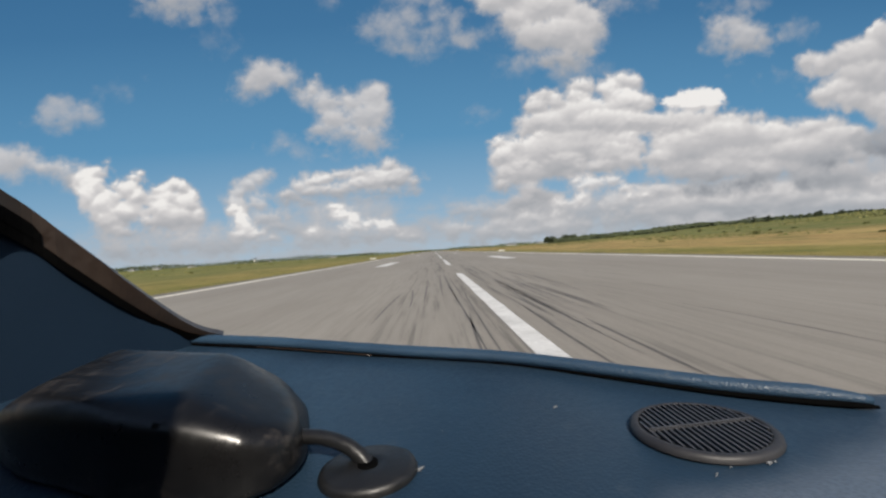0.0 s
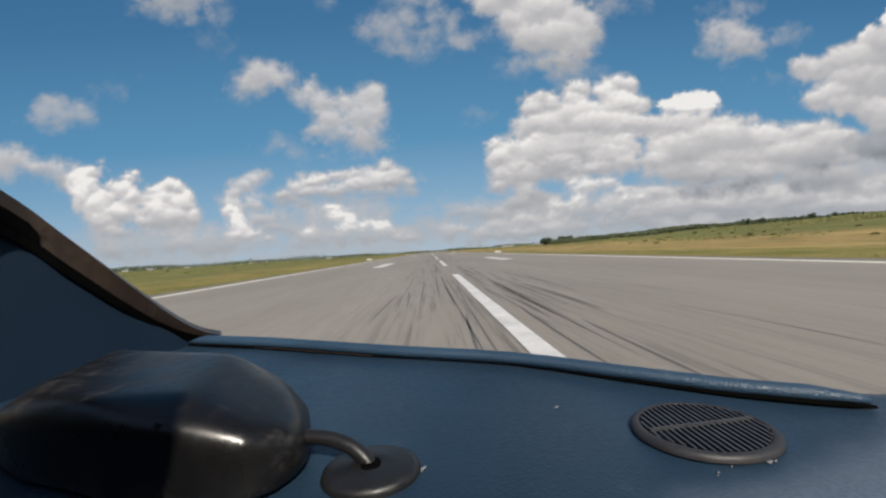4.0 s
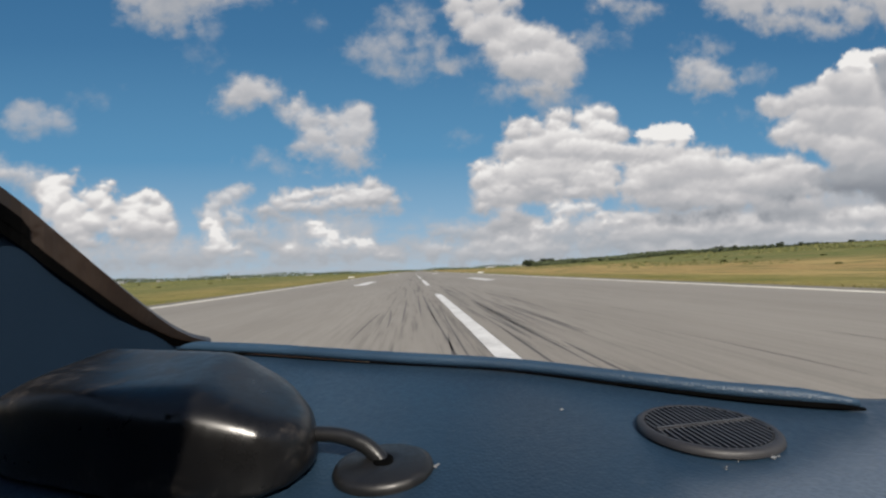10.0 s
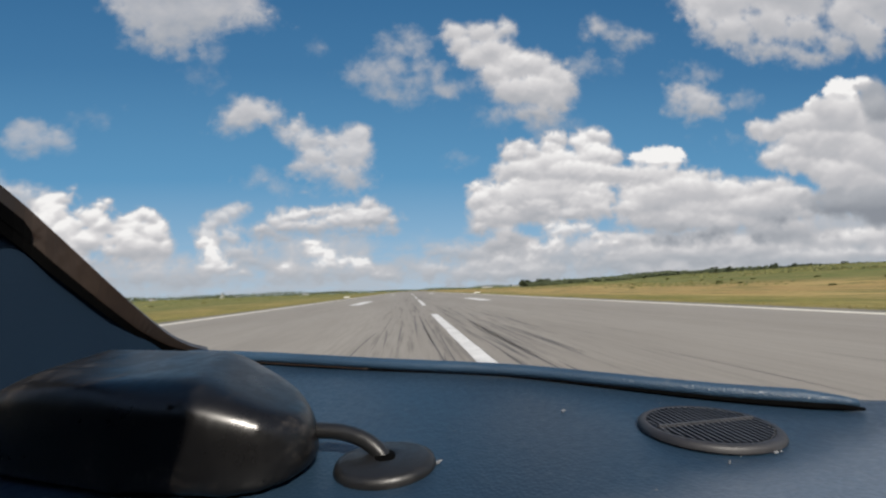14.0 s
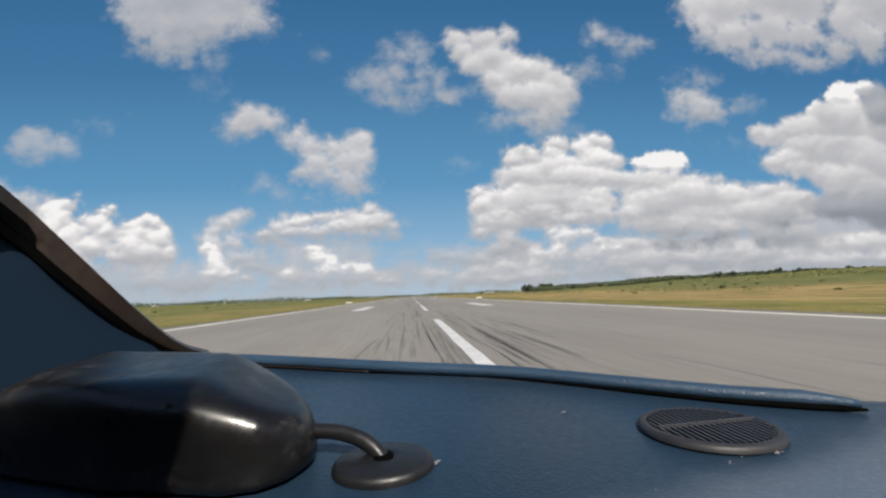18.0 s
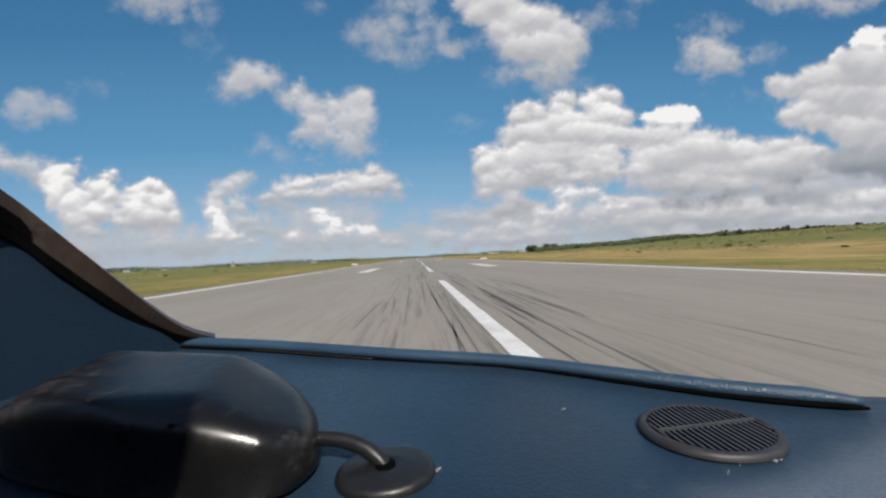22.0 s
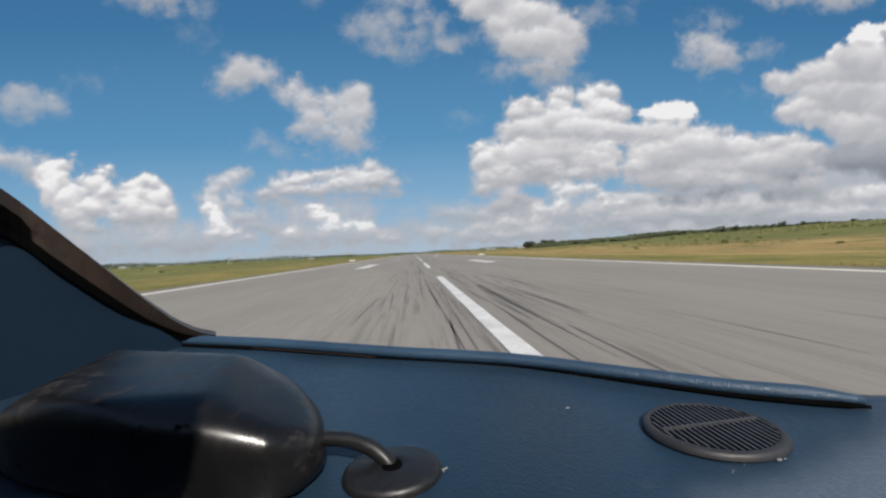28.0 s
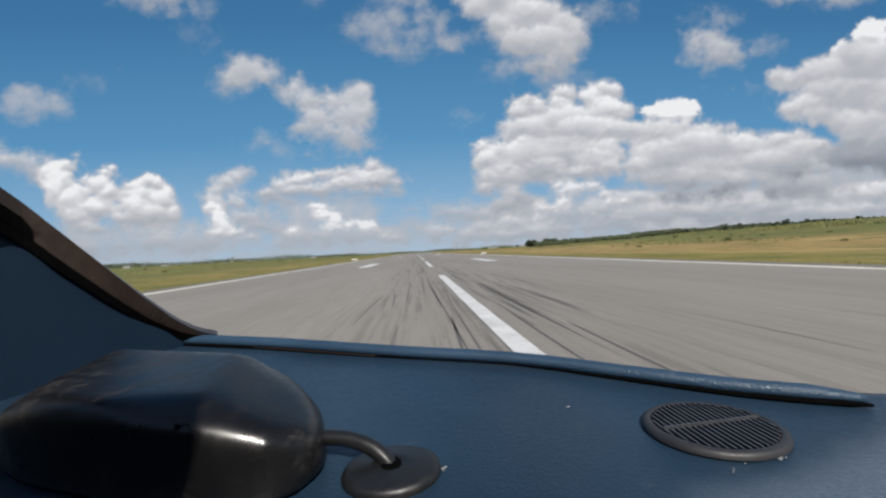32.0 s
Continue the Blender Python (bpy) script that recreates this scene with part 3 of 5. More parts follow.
MAIN_HEAP = cloud(0.18, 1, 0.02,
    (0.413, 0.302, 0.152, 0.073), (0.329, 0.225, 0.110, 0.062), (0.250, 0.211, 0.056, 0.052), (0.481, 0.246, 0.097, 0.047),
    (0.419, 0.407, 0.039, 0.022), (0.525, 0.410, 0.044, 0.024), (0.562, 0.412, 0.018, 0.023), (0.314, 0.385, 0.036, 0.024),
    (0.401, 0.375, 0.029, 0.026), (0.491, 0.384, 0.036, 0.032), (0.596, 0.358, 0.022, 0.018), (0.345, 0.366, 0.027, 0.024),
    (0.289, 0.360, 0.038, 0.028), (0.537, 0.352, 0.072, 0.042), (0.256, 0.327, 0.023, 0.017), (0.415, 0.337, 0.058, 0.038),
    (0.295, 0.313, 0.053, 0.034), (0.599, 0.300, 0.063, 0.026), (0.534, 0.310, 0.075, 0.032), (0.453, 0.302, 0.071, 0.041),
    (0.192, 0.267, 0.028, 0.022), (0.229, 0.251, 0.037, 0.028), (0.198, 0.235, 0.031, 0.031), (0.323, 0.250, 0.066, 0.044),
    (0.409, 0.247, 0.076, 0.050), (0.495, 0.216, 0.071, 0.035), (0.367, 0.209, 0.066, 0.025), (0.536, 0.198, 0.039, 0.019),
    (0.446, 0.191, 0.061, 0.019), (0.211, 0.190, 0.037, 0.024), (0.257, 0.183, 0.052, 0.037), (0.194, 0.158, 0.024, 0.018),
    (0.270, 0.137, 0.043, 0.030), (0.238, 0.113, 0.034, 0.021))
LOW_SCRAPS = cloud(0.25, 0.92, 0.09,
    (0.388, 0.157, 0.020, 0.011), (0.403, 0.141, 0.014, 0.008), (0.435, 0.145, 0.035, 0.015), (0.491, 0.152, 0.019, 0.014),
    (0.509, 0.128, 0.016, 0.019), (0.523, 0.104, 0.016, 0.011), (0.393, 0.111, 0.019, 0.012), (0.369, 0.101, 0.028, 0.011),
    (0.266, 0.067, 0.043, 0.014), (0.251, 0.074, 0.021, 0.011), (0.319, 0.038, 0.017, 0.008), (0.478, 0.074, 0.017, 0.008),
    (0.568, 0.108, 0.023, 0.011))
WEST_HAZE = cloud(0.8, 0.62, -0.12,
    (-0.287, 0.119, 0.078, 0.035), (-0.231, 0.135, 0.093, 0.022), (-0.343, 0.078, 0.077, 0.031), (-0.146, 0.115, 0.080, 0.026),
    (-0.232, 0.038, 0.210, 0.020), (-0.451, 0.039, 0.161, 0.015), (-0.004, 0.045, 0.111, 0.013), (-0.649, 0.046, 0.194, 0.018))
WEST_ARM = cloud(0.25, 0.9, -0.04,
    (-0.409, 0.227, 0.021, 0.012), (-0.436, 0.213, 0.022, 0.013), (-0.463, 0.197, 0.024, 0.016), (-0.486, 0.179, 0.024, 0.016),
    (-0.506, 0.161, 0.017, 0.016), (-0.445, 0.149, 0.024, 0.026), (-0.490, 0.146, 0.030, 0.026), (-0.425, 0.109, 0.049, 0.024),
    (-0.398, 0.085, 0.052, 0.014))
WEST_HEAP = cloud(0.1, 1, 0.05,
    (-0.640, 0.129, 0.047, 0.036), (-0.811, 0.147, 0.045, 0.039),
    (-0.814, 0.263, 0.006, 0.010), (-0.840, 0.252, 0.023, 0.017), (-0.865, 0.240, 0.031, 0.025), (-0.738, 0.239, 0.009, 0.011),
    (-0.754, 0.229, 0.023, 0.014), (-0.797, 0.211, 0.018, 0.015), (-0.762, 0.206, 0.028, 0.021), (-0.851, 0.212, 0.040, 0.031),
    (-0.743, 0.187, 0.022, 0.021), (-0.806, 0.183, 0.023, 0.025), (-0.869, 0.190, 0.030, 0.028), (-0.652, 0.205, 0.026, 0.017),
    (-0.632, 0.196, 0.018, 0.017), (-0.685, 0.194, 0.022, 0.017), (-0.606, 0.176, 0.016, 0.020), (-0.671, 0.172, 0.036, 0.022),
    (-0.831, 0.169, 0.035, 0.028), (-0.625, 0.156, 0.034, 0.031), (-0.786, 0.144, 0.036, 0.025), (-0.683, 0.144, 0.036, 0.028),
    (-0.598, 0.122, 0.020, 0.025), (-0.817, 0.120, 0.035, 0.027), (-0.715, 0.117, 0.046, 0.021), (-0.651, 0.124, 0.055, 0.028),
    (-0.778, 0.098, 0.058, 0.021))
WEST_FOOT = cloud(0.6, 0.9, -0.12,
    (-0.675, 0.081, 0.085, 0.017), (-0.752, 0.077, 0.071, 0.019), (-0.636, 0.066, 0.073, 0.012), (-0.558, 0.098, 0.024, 0.013),
    (-0.545, 0.070, 0.050, 0.017), (-0.713, 0.055, 0.110, 0.015), (-0.571, 0.060, 0.029, 0.007))
WEST_TOWER = cloud(0.12, 1, 0.09,
    (-0.503, 0.135, 0.021, 0.016), (-0.492, 0.112, 0.016, 0.018), (-0.484, 0.096, 0.024, 0.023), (-0.476, 0.087, 0.020, 0.017),
    (-0.492, 0.075, 0.019, 0.013), (-0.457, 0.070, 0.026, 0.014), (-0.425, 0.055, 0.035, 0.010))
WEST_LOW_SHADE = cloud(0.5, 0.85, -0.06,
    (-0.253, 0.111, 0.048, 0.026), (-0.190, 0.073, 0.062, 0.023), (-0.308, 0.065, 0.036, 0.017), (-0.105, 0.055, 0.049, 0.015),
    (-0.232, 0.052, 0.084, 0.011))
WEST_LOW = cloud(0.15, 0.97, 0.15,
    (-0.245, 0.126, 0.018, 0.010), (-0.223, 0.106, 0.023, 0.013), (-0.198, 0.090, 0.017, 0.017), (-0.211, 0.070, 0.020, 0.012),
    (-0.164, 0.078, 0.011, 0.010), (-0.104, 0.074, 0.010, 0.007), (-0.127, 0.065, 0.017, 0.016), (-0.308, 0.071, 0.010, 0.009),
    (-0.083, 0.043, 0.011, 0.006), (-0.048, 0.039, 0.012, 0.004))
WEST_PAIR = cloud(0.16, 0.97, -0.02,
    (-0.231, 0.170, 0.056, 0.018), (-0.237, 0.217, 0.021, 0.007), (-0.266, 0.206, 0.028, 0.010), (-0.301, 0.196, 0.031, 0.013),
    (-0.336, 0.185, 0.028, 0.015), (-0.370, 0.167, 0.022, 0.013), (-0.315, 0.169, 0.047, 0.015), (-0.109, 0.191, 0.066, 0.027),
    (-0.098, 0.226, 0.028, 0.022), (-0.173, 0.216, 0.020, 0.013), (-0.145, 0.206, 0.026, 0.016), (-0.058, 0.205, 0.032, 0.018),
    (-0.044, 0.180, 0.025, 0.016), (-0.102, 0.192, 0.052, 0.022), (-0.167, 0.183, 0.054, 0.021), (-0.117, 0.161, 0.063, 0.012))
CLOUDS = (VEIL_TOP, WISP, SMALL_WEST, ROUND_PUFF, ARROW, TORN, HIGH_HEAP_FRINGE, HIGH_HEAP, LONE_PUFF, CORNER_BANK, TWO_PUFFS, FAINT_PUFFS, FAR_WEST, LOW_BASE, LOW_BANDS, EAST_CREST, EAST_BANK, WHITE_CAP, MIDDLE_BANK, EAST_SHADOW, MAIN_HEAP, LOW_SCRAPS, WEST_HAZE, WEST_ARM, WEST_HEAP, WEST_FOOT, WEST_TOWER, WEST_LOW_SHADE, WEST_LOW, WEST_PAIR)


def softened(field, steps):
    """The field with each value spread over its neighbours."""
    for k in range(steps):
        field = (field + np.roll(field, 1, 0) + np.roll(field, -1, 0)) / 3
        field = (field + np.roll(field, 1, 1) + np.roll(field, -1, 1)) / 3
    return field


def cells(x, y, seed):
    """Round bumps: one minus the way to the nearest of scattered points."""
    table = np.random.default_rng(seed).random((64, 64, 2))
    i, j = np.floor(x).astype(int), np.floor(y).astype(int)
    near = np.full(x.shape, 9.0)
    for di in (-1, 0, 1):
        for dj in (-1, 0, 1):
            spot = table[(i + di) % 64, (j + dj) % 64]
            near = np.minimum(near, (i + di + spot[..., 0] - x) ** 2 + (j + dj + spot[..., 1] - y) ** 2)
    return 1.0 - np.sqrt(near)


def swell(x, y, seed):
    """Smooth random swell about nought."""
    table = np.random.default_rng(seed).normal(0, 1, (128, 128))
    i, j = np.floor(x).astype(int), np.floor(y).astype(int)
    fx, fy = x - i, y - j
    fx, fy = fx * fx * (3 - 2 * fx), fy * fy * (3 - 2 * fy)
    a = table[i % 128, j % 128] * (1 - fx) + table[(i + 1) % 128, j % 128] * fx
    b = table[i % 128, (j + 1) % 128] * (1 - fx) + table[(i + 1) % 128, (j + 1) % 128] * fx
    return a * (1 - fy) + b * fy


def layered(x, y, first, count, seed, fall=0.55):
    turn = (math.cos(0.6), math.sin(0.6))
    out, size = 0.0, 1.0
    for k in range(count):
        out = out + size * swell(x * first, y * first, seed + k)
        x, y = x * turn[0] - y * turn[1] + 3.7, x * turn[1] + y * turn[0] + 1.3
        first, size = first * 2.1, size * fall
    return out


def step_up(value, low, high):
    s = np.clip((value - low) / (high - low), 0, 1)
    return s * s * (3 - 2 * s)


def scraps():
    """Rows of small far heaps low over the horizon, behind the large clouds."""
    r = random.Random(31)
    out = []
    for k in range(9):
        side = r.uniform(0.16, 1.05) if k < 8 else r.uniform(-0.9, -0.1)
        lobes, height = [], r.uniform(0.035, 0.125 if k < 8 else 0.06)
        for i in range(9):
            size = r.uniform(0.010, 0.024)
            lobes.append((side + r.uniform(-0.16, 0.16), height + r.uniform(-0.010, 0.014), size * r.uniform(1.2, 2.6), size))
        out.append(cloud(r.uniform(0.15, 0.4), r.uniform(0.5, 0.9), r.uniform(-0.12, 0.06), *lobes))
    return tuple(sorted(out, key=lambda c: c[3][0][1]))


def sky_sheet():
    """A far sheet of sky in front of the place; the clouds' cover and light are worked out on it from their lobes."""
    wide, tall = 1180, 540
    a = np.linspace(radians(-62), radians(62), wide)
    b = np.linspace(radians(-1.2), radians(50), tall)
    aa, bb = np.meshgrid(a, b)
    far = 4300.0
    place = np.stack([far * np.sin(aa) * np.cos(bb), far * np.cos(aa) * np.cos(bb), far * np.sin(bb)], -1)
    u, v = np.tan(aa), np.tan(bb) / np.cos(aa)
    us = u + 0.0032 * layered(u, v, 17.0, 3, 3)
    vs = v + 0.0030 * layered(u, v, 17.0, 3, 13)
    ux, vx = u + 0.006 * layered(u, v, 30.0, 2, 23), v + 0.006 * layered(u, v, 30.0, 2, 33)
    heaps = 0.52 * cells(ux * 24, vx * 26, 5) + 0.30 * cells(ux * 52 + 7, vx * 56, 6) + 0.18 * cells(ux * 110 + 3, vx * 118, 7) - 0.52
    torn = layered(u, v * 1.15, 16.0, 5, 43, 0.6) * 0.42
    cover, lit = np.zeros_like(u), np.full(u.shape, 0.6)
    beam = np.array((-0.10, 0.62, 0.78))
    grid_u, grid_v = np.gradient(u, axis=1), np.gradient(v, axis=0)
    for softness, weight, brightness, lobes in CLOUDS[:15] + scraps() + CLOUDS[15:]:
        low, high = min(q[1] - q[3] for q in lobes), max(q[1] + q[3] for q in lobes)
        west, east = min(q[0] - q[2] for q in lobes) - 0.06, max(q[0] + q[2] for q in lobes) + 0.06
        across = np.flatnonzero((u[0] > west) & (u[0] < east))
        upward = np.flatnonzero(((v > low - 0.06) & (v < high + 0.06)).any(axis=1))
        if not len(across) or not len(upward):
            continue
        w = np.s_[upward[0]:upward[-1] + 1, across[0]:across[-1] + 1]
        lu, lv, bumps, frayed = us[w], vs[w], heaps[w], torn[w]
        inside, shape = np.zeros(lu.shape), np.zeros(lu.shape)
        for cu, cv, ru, rv in lobes:
            qu, qv = (lu - cu) / ru, (lv - cv) / rv
            depth = (1 - np.sqrt(qu * qu + qv * qv)) * min(ru, rv)
            inside += np.exp(np.clip(depth, -0.2, 0.12) / 0.007)
            front = step_up(depth + 0.010 * bumps, -0.004 - 0.016 * softness, 0.006 + 0.022 * softness) * step_up(qv, -1.05, -0.1)
            shape += front * (np.clip(0.95 * qv - 0.10 * qu, -0.7, 1.0) - shape)
        inside = 0.007 * np.log(np.maximum(inside, 1e-9))
        under = np.clip((0.45 * high + 0.55 * low - v[w]) / (0.5 * (high - low)), 0, 1)
        soft = np.clip(softness + 0.25 * under, 0, 1)
        edge = inside + (1 - soft) * 0.024 * bumps + (0.002 + 0.030 * soft) * frayed
        thick = step_up(edge, -0.005 - 0.022 * soft, 0.006 + 0.034 * soft)
        hump = softened(np.sqrt(np.maximum(edge + 0.004, 0.0) * 0.06), 2)
        gu, gv = np.gradient(hump, axis=1) / grid_u[w], np.gradient(hump, axis=0) / grid_v[w]
        glow = (-gu * beam[0] - gv * beam[1] + beam[2]) / np.sqrt(1 + gu * gu + gv * gv)
        crest = step_up(inside, 0.09, 0.0) * (1 - under)
        light = 0.592 + (0.21 - 0.17 * soft) * (glow - 0.6) + (0.26 - 0.20 * softness) * shape + 0.15 * crest - 0.15 * under + 0.07 * (1 - soft) * bumps + 0.02 * frayed + brightness
        show = thick * weight
        lit[w] = lit[w] * (1 - show) + light * show
        cover[w] = 1 - (1 - cover[w]) * (1 - show)
    lit = 0.6 * lit + 0.4 * softened(lit, 2)
    me = bpy.data.meshes.new("sky_backdrop")
    index = np.arange(wide * tall).reshape(tall, wide)
    quads = np.stack([index[:-1, :-1], index[:-1, 1:], index[1:, 1:], index[1:, :-1]], -1).reshape(-1, 4)
    me.vertices.add(wide * tall)
    me.vertices.foreach_set("co", place.astype(np.float32).ravel())
    me.loops.add(quads.size)
    me.loops.foreach_set("vertex_index", quads.astype(np.int32).ravel())
    me.polygons.add(len(quads))
    me.polygons.foreach_set("loop_start", np.arange(0, quads.size, 4, dtype=np.int32))
    me.update(calc_edges=True)
    for name, values in (("cover", cover), ("lit", lit), ("high", v)):
        me.attributes.new(name, "FLOAT", "POINT").data.foreach_set("value", values.ravel().astype(np.float32))
    heading = np.stack([u, v, np.zeros_like(u)], -1).astype(np.float32)
    me.attributes.new("heading", "FLOAT_VECTOR", "POINT").data.foreach_set("vector", heading.ravel())
    me.materials.append(SKY)
    tagged(new("sky_backdrop", me), "blue sky with heaped white and grey clouds", "sky", kind="structure")


sky_sheet()


# ---- ground and runway ----
def ground_height(x, y):
    """Level by the runway, low swells on the moor."""
    away = max(0.0, abs(x) - 45.0)
    swell = noise.noise((x * 0.012, y * 0.012, 3.0)) * 1.3 + noise.noise((x * 0.045, y * 0.045, 9.0)) * 0.45
    s = max(0.0, min(1.0, (x - 55.0) / 300.0))
    rise = 9.5 * s * s * (3 - 2 * s) * max(0.35, min(1.0, 1.25 - abs(y - 150.0) / 900.0))
    knolls = 2.6 * noise.noise((x * 0.0075, y * 0.0075, 6.0)) + 1.2 * noise.noise((x * 0.021, y * 0.021, 1.0))
    return swell * min(1.0, away / 60.0) + rise + knolls * s * s - 0.02


def axis(near, step, far):
    out, s, x = [0.0], step, 0.0
    while x < far:
        x += s
        if x > near:
            s *= 1.22
        out.append(x)
    return [-v for v in reversed(out[1:])] + out


def ground():
    xs, ys = axis(260, 7, 6200), axis(620, 12, 6200)
    verts = [(x, y, ground_height(x, y)) for y in ys for x in xs]
    n = len(xs)
    faces = [(j * n + i, j * n + i + 1, (j + 1) * n + i + 1, (j + 1) * n + i) for j in range(len(ys) - 1) for i in range(n - 1)]
    me = bpy.data.meshes.new("ground")
    me.from_pydata(verts, [], faces)
    me.polygons.foreach_set("use_smooth", [True] * len(faces))
    me.materials.append(GROUND)
    tagged(new("ground", me), "airfield moor of yellow grass, brown heather and green scrub", "ground", kind="structure")


ground()

START, END, HALF = -564.0, 1100.0, 22.5
runway = part("runway", slab(-HALF - 0.6, HALF + 0.6, START, END, -0.5, 0.03), ASPHALT)
tagged(runway, "grey asphalt runway streaked with black tyre rubber", "runway", kind="structure")
for side, name in ((-1, "runway_shoulder_west"), (1, "runway_shoulder_east")):
    lo, hi = sorted((side * (HALF + 0.6), side * (HALF + 2.4)))
    tagged(part(name, slab(lo, hi, START, END, -0.5, 0.015), SHOULDER), "narrow gravelly shoulder beside the runway", "shoulder", kind="structure")
tagged(part("runway_end_slab", slab(-30, 30, START - 70, START, -0.5, 0.02), CONCRETE), "pale brown concrete apron before the runway threshold", "pavement", kind="structure")

TOP = 0.034


def stripe(name, x0, x1, y0, y1, label, paint=None):
    bm = bmesh.new()
    cuts = max(2, int((y1 - y0) / 1.5))
    rows = []
    for k in range(cuts + 1):
        y = y0 + (y1 - y0) * k / cuts
        rows.append([bm.verts.new((x + random.uniform(-0.02, 0.02), y, TOP)) for x in (x0, x1)])
    for a, b in zip(rows, rows[1:]):
        bm.faces.new((a[0], a[1], b[1], b[0]))
    made = bmesh.ops.extrude_face_region(bm, geom=list(bm.faces))
    bmesh.ops.translate(bm, vec=(0, 0, 0.004), verts=[v for v in made["geom"] if isinstance(v, bmesh.types.BMVert)])
    return part(name, bm, paint or PAINT, runway, label)


for side in (-1, 1):
    x = side * (HALF - 0.45)
    stripe("edge_line", x - 0.42, x + 0.42, START + 2, END - 2, "worn cream-white runway edge line", EDGE_PAINT)
y = 3.0 - 50 * 10
while y < END - 40:
    stripe("centre_stripe", -0.27, 0.27, y, y + 30, "white centreline stripe")
    y += 50
for y in (-414.0, -114.0, 64.0, 214.0):
    for side in (-1, 1):
        stripe("touchdown_mark", side * 10.9 - 0.95, side * 10.9 + 0.95, y, y + 22.5, "white touchdown zone bar")
for side in (-1, 1):
    stripe("aiming_mark", side * 12 - 3.2, side * 12 + 3.2, -264, -214, "broad white aiming point bar")
    for k in range(6):
        x = side * (2.7 + 3.5 * k)
        stripe("threshold_stripe", x - 0.9, x + 0.9, START + 6, START + 36, "white threshold stripe")
stripe("threshold_line", -HALF, HALF, START + 1, START + 2.2, "white line across the runway threshold")


def numeral(text, x, y):
    c = bpy.data.curves.new("runway_number", "FONT")
    c.body, c.size, c.extrude, c.align_x = text, 11.5, 0.002, "CENTER"
    c.materials.append(PAINT)
    ob = new("runway_number", c)
    ob.parent = runway
    ob.matrix_basis = Matrix.Translation((x, y, TOP + 0.004)) @ Matrix.Diagonal((0.9, 1.1, 1, 1))
    tagged(ob, "white painted runway number 32")


numeral("3 2", 0, START + 46)


def skid(x, y, length, width, drift):
    """A tyre mark that thins out at both ends."""
    bm = bmesh.new()
    rows = []
    n = max(4, int(length / 4))
    for k in range(n + 1):
        s = k / n
        w = width * min(1.0, 9 * s, 9 * (1 - s)) * (0.6 + 0.5 * random.random()) + 0.01
        cx = x + drift * s * s
        rows.append([bm.verts.new((cx + e * w / 2, y + length * s, TOP)) for e in (-1, 1)])
    for a, b in zip(rows, rows[1:]):
        bm.faces.new((a[0], a[1], b[1], b[0]))
    return bm


for k in range(170):
    x = random.gauss(0.2, 2.6)
    if abs(x) < 0.6:
        x += 1.4
    y, length = 5 + 150 * random.random() ** 1.2, random.uniform(4, 20)
    part("tyre_mark", skid(x, y, length, random.uniform(0.03, 0.10), random.uniform(-0.3, 0.3)), RUBBER_MARK, runway, "black tyre mark")
for x, y, length, drift in ((5.6, 6, 60, -3.0), (7.3, 5, 70, -3.6), (12.6, 16, 16, -0.5), (9.2, 4, 24, -1.0), (3.8, 5, 40, -1.2)):
    reach = y
    while reach < y + length:
        piece = random.uniform(2.5, 9.0)
        s = (reach - y) / length
        if random.random() < 0.62:
            part("tyre_mark", skid(x + drift * s * s, reach, piece, random.uniform(0.035, 0.075), drift * piece / length), RUBBER_MARK, runway, "faded black tyre mark")
        reach += piece + random.uniform(0.5, 5.0)


def taxiway(name, points, width, label):
    bm = bmesh.new()
    pts = eased([(*p, 0.012) for p in points], 10)
    rows = []
    for k, p in enumerate(pts):
        d = (pts[min(k + 1, len(pts) - 1)] - pts[max(k - 1, 0)]).normalized()
        n = Vector((d.y, -d.x, 0)) * width / 2
        rows.append([bm.verts.new(v) for v in (p - n, p + n, p + n - Vector((0, 0, 0.4)), p - n - Vector((0, 0, 0.4)))])
    for a, b in zip(rows, rows[1:]):
        for i in range(4):
            bm.faces.new((a[i], a[(i + 1) % 4], b[(i + 1) % 4], b[i]))
    bm.faces.new(rows[0])
    bm.faces.new(rows[-1])
    tagged(part(name, bm, CONCRETE), label, "taxiway", kind="structure")


taxiway("taxiway_east", ((23.2, -520), (70, -515), (130, -470), (190, -330), (260, -60)), 34, "cracked pale concrete taxiway curving away from the runway")
taxiway("taxiway_west", ((-23.2, -500), (-60, -505), (-120, -530)), 16, "dark grey taxiway stub beside the runway")


# ---- airfield things ----
def marker_board(x, y, group="runway marker boards"):
    b = thing("marker_board", pose(x, y, ground_height(x, y)), "low white marker board on the grass beside the runway", "marker board", group)
    part("panel", box(2.6, 0.06, 0.42, pose(0, 0, 0.12), 0.015), WHITE_WALL, b)
    for s in (-0.9, 0.9):
        part("foot", box(0.06, 0.3, 0.14, pose(s, 0.0, 0)), METAL, b)


for x, y in ((-29.0, 172), (27.5, 166), (-29.0, 476), (27.5, 470)):
    marker_board(x, y)


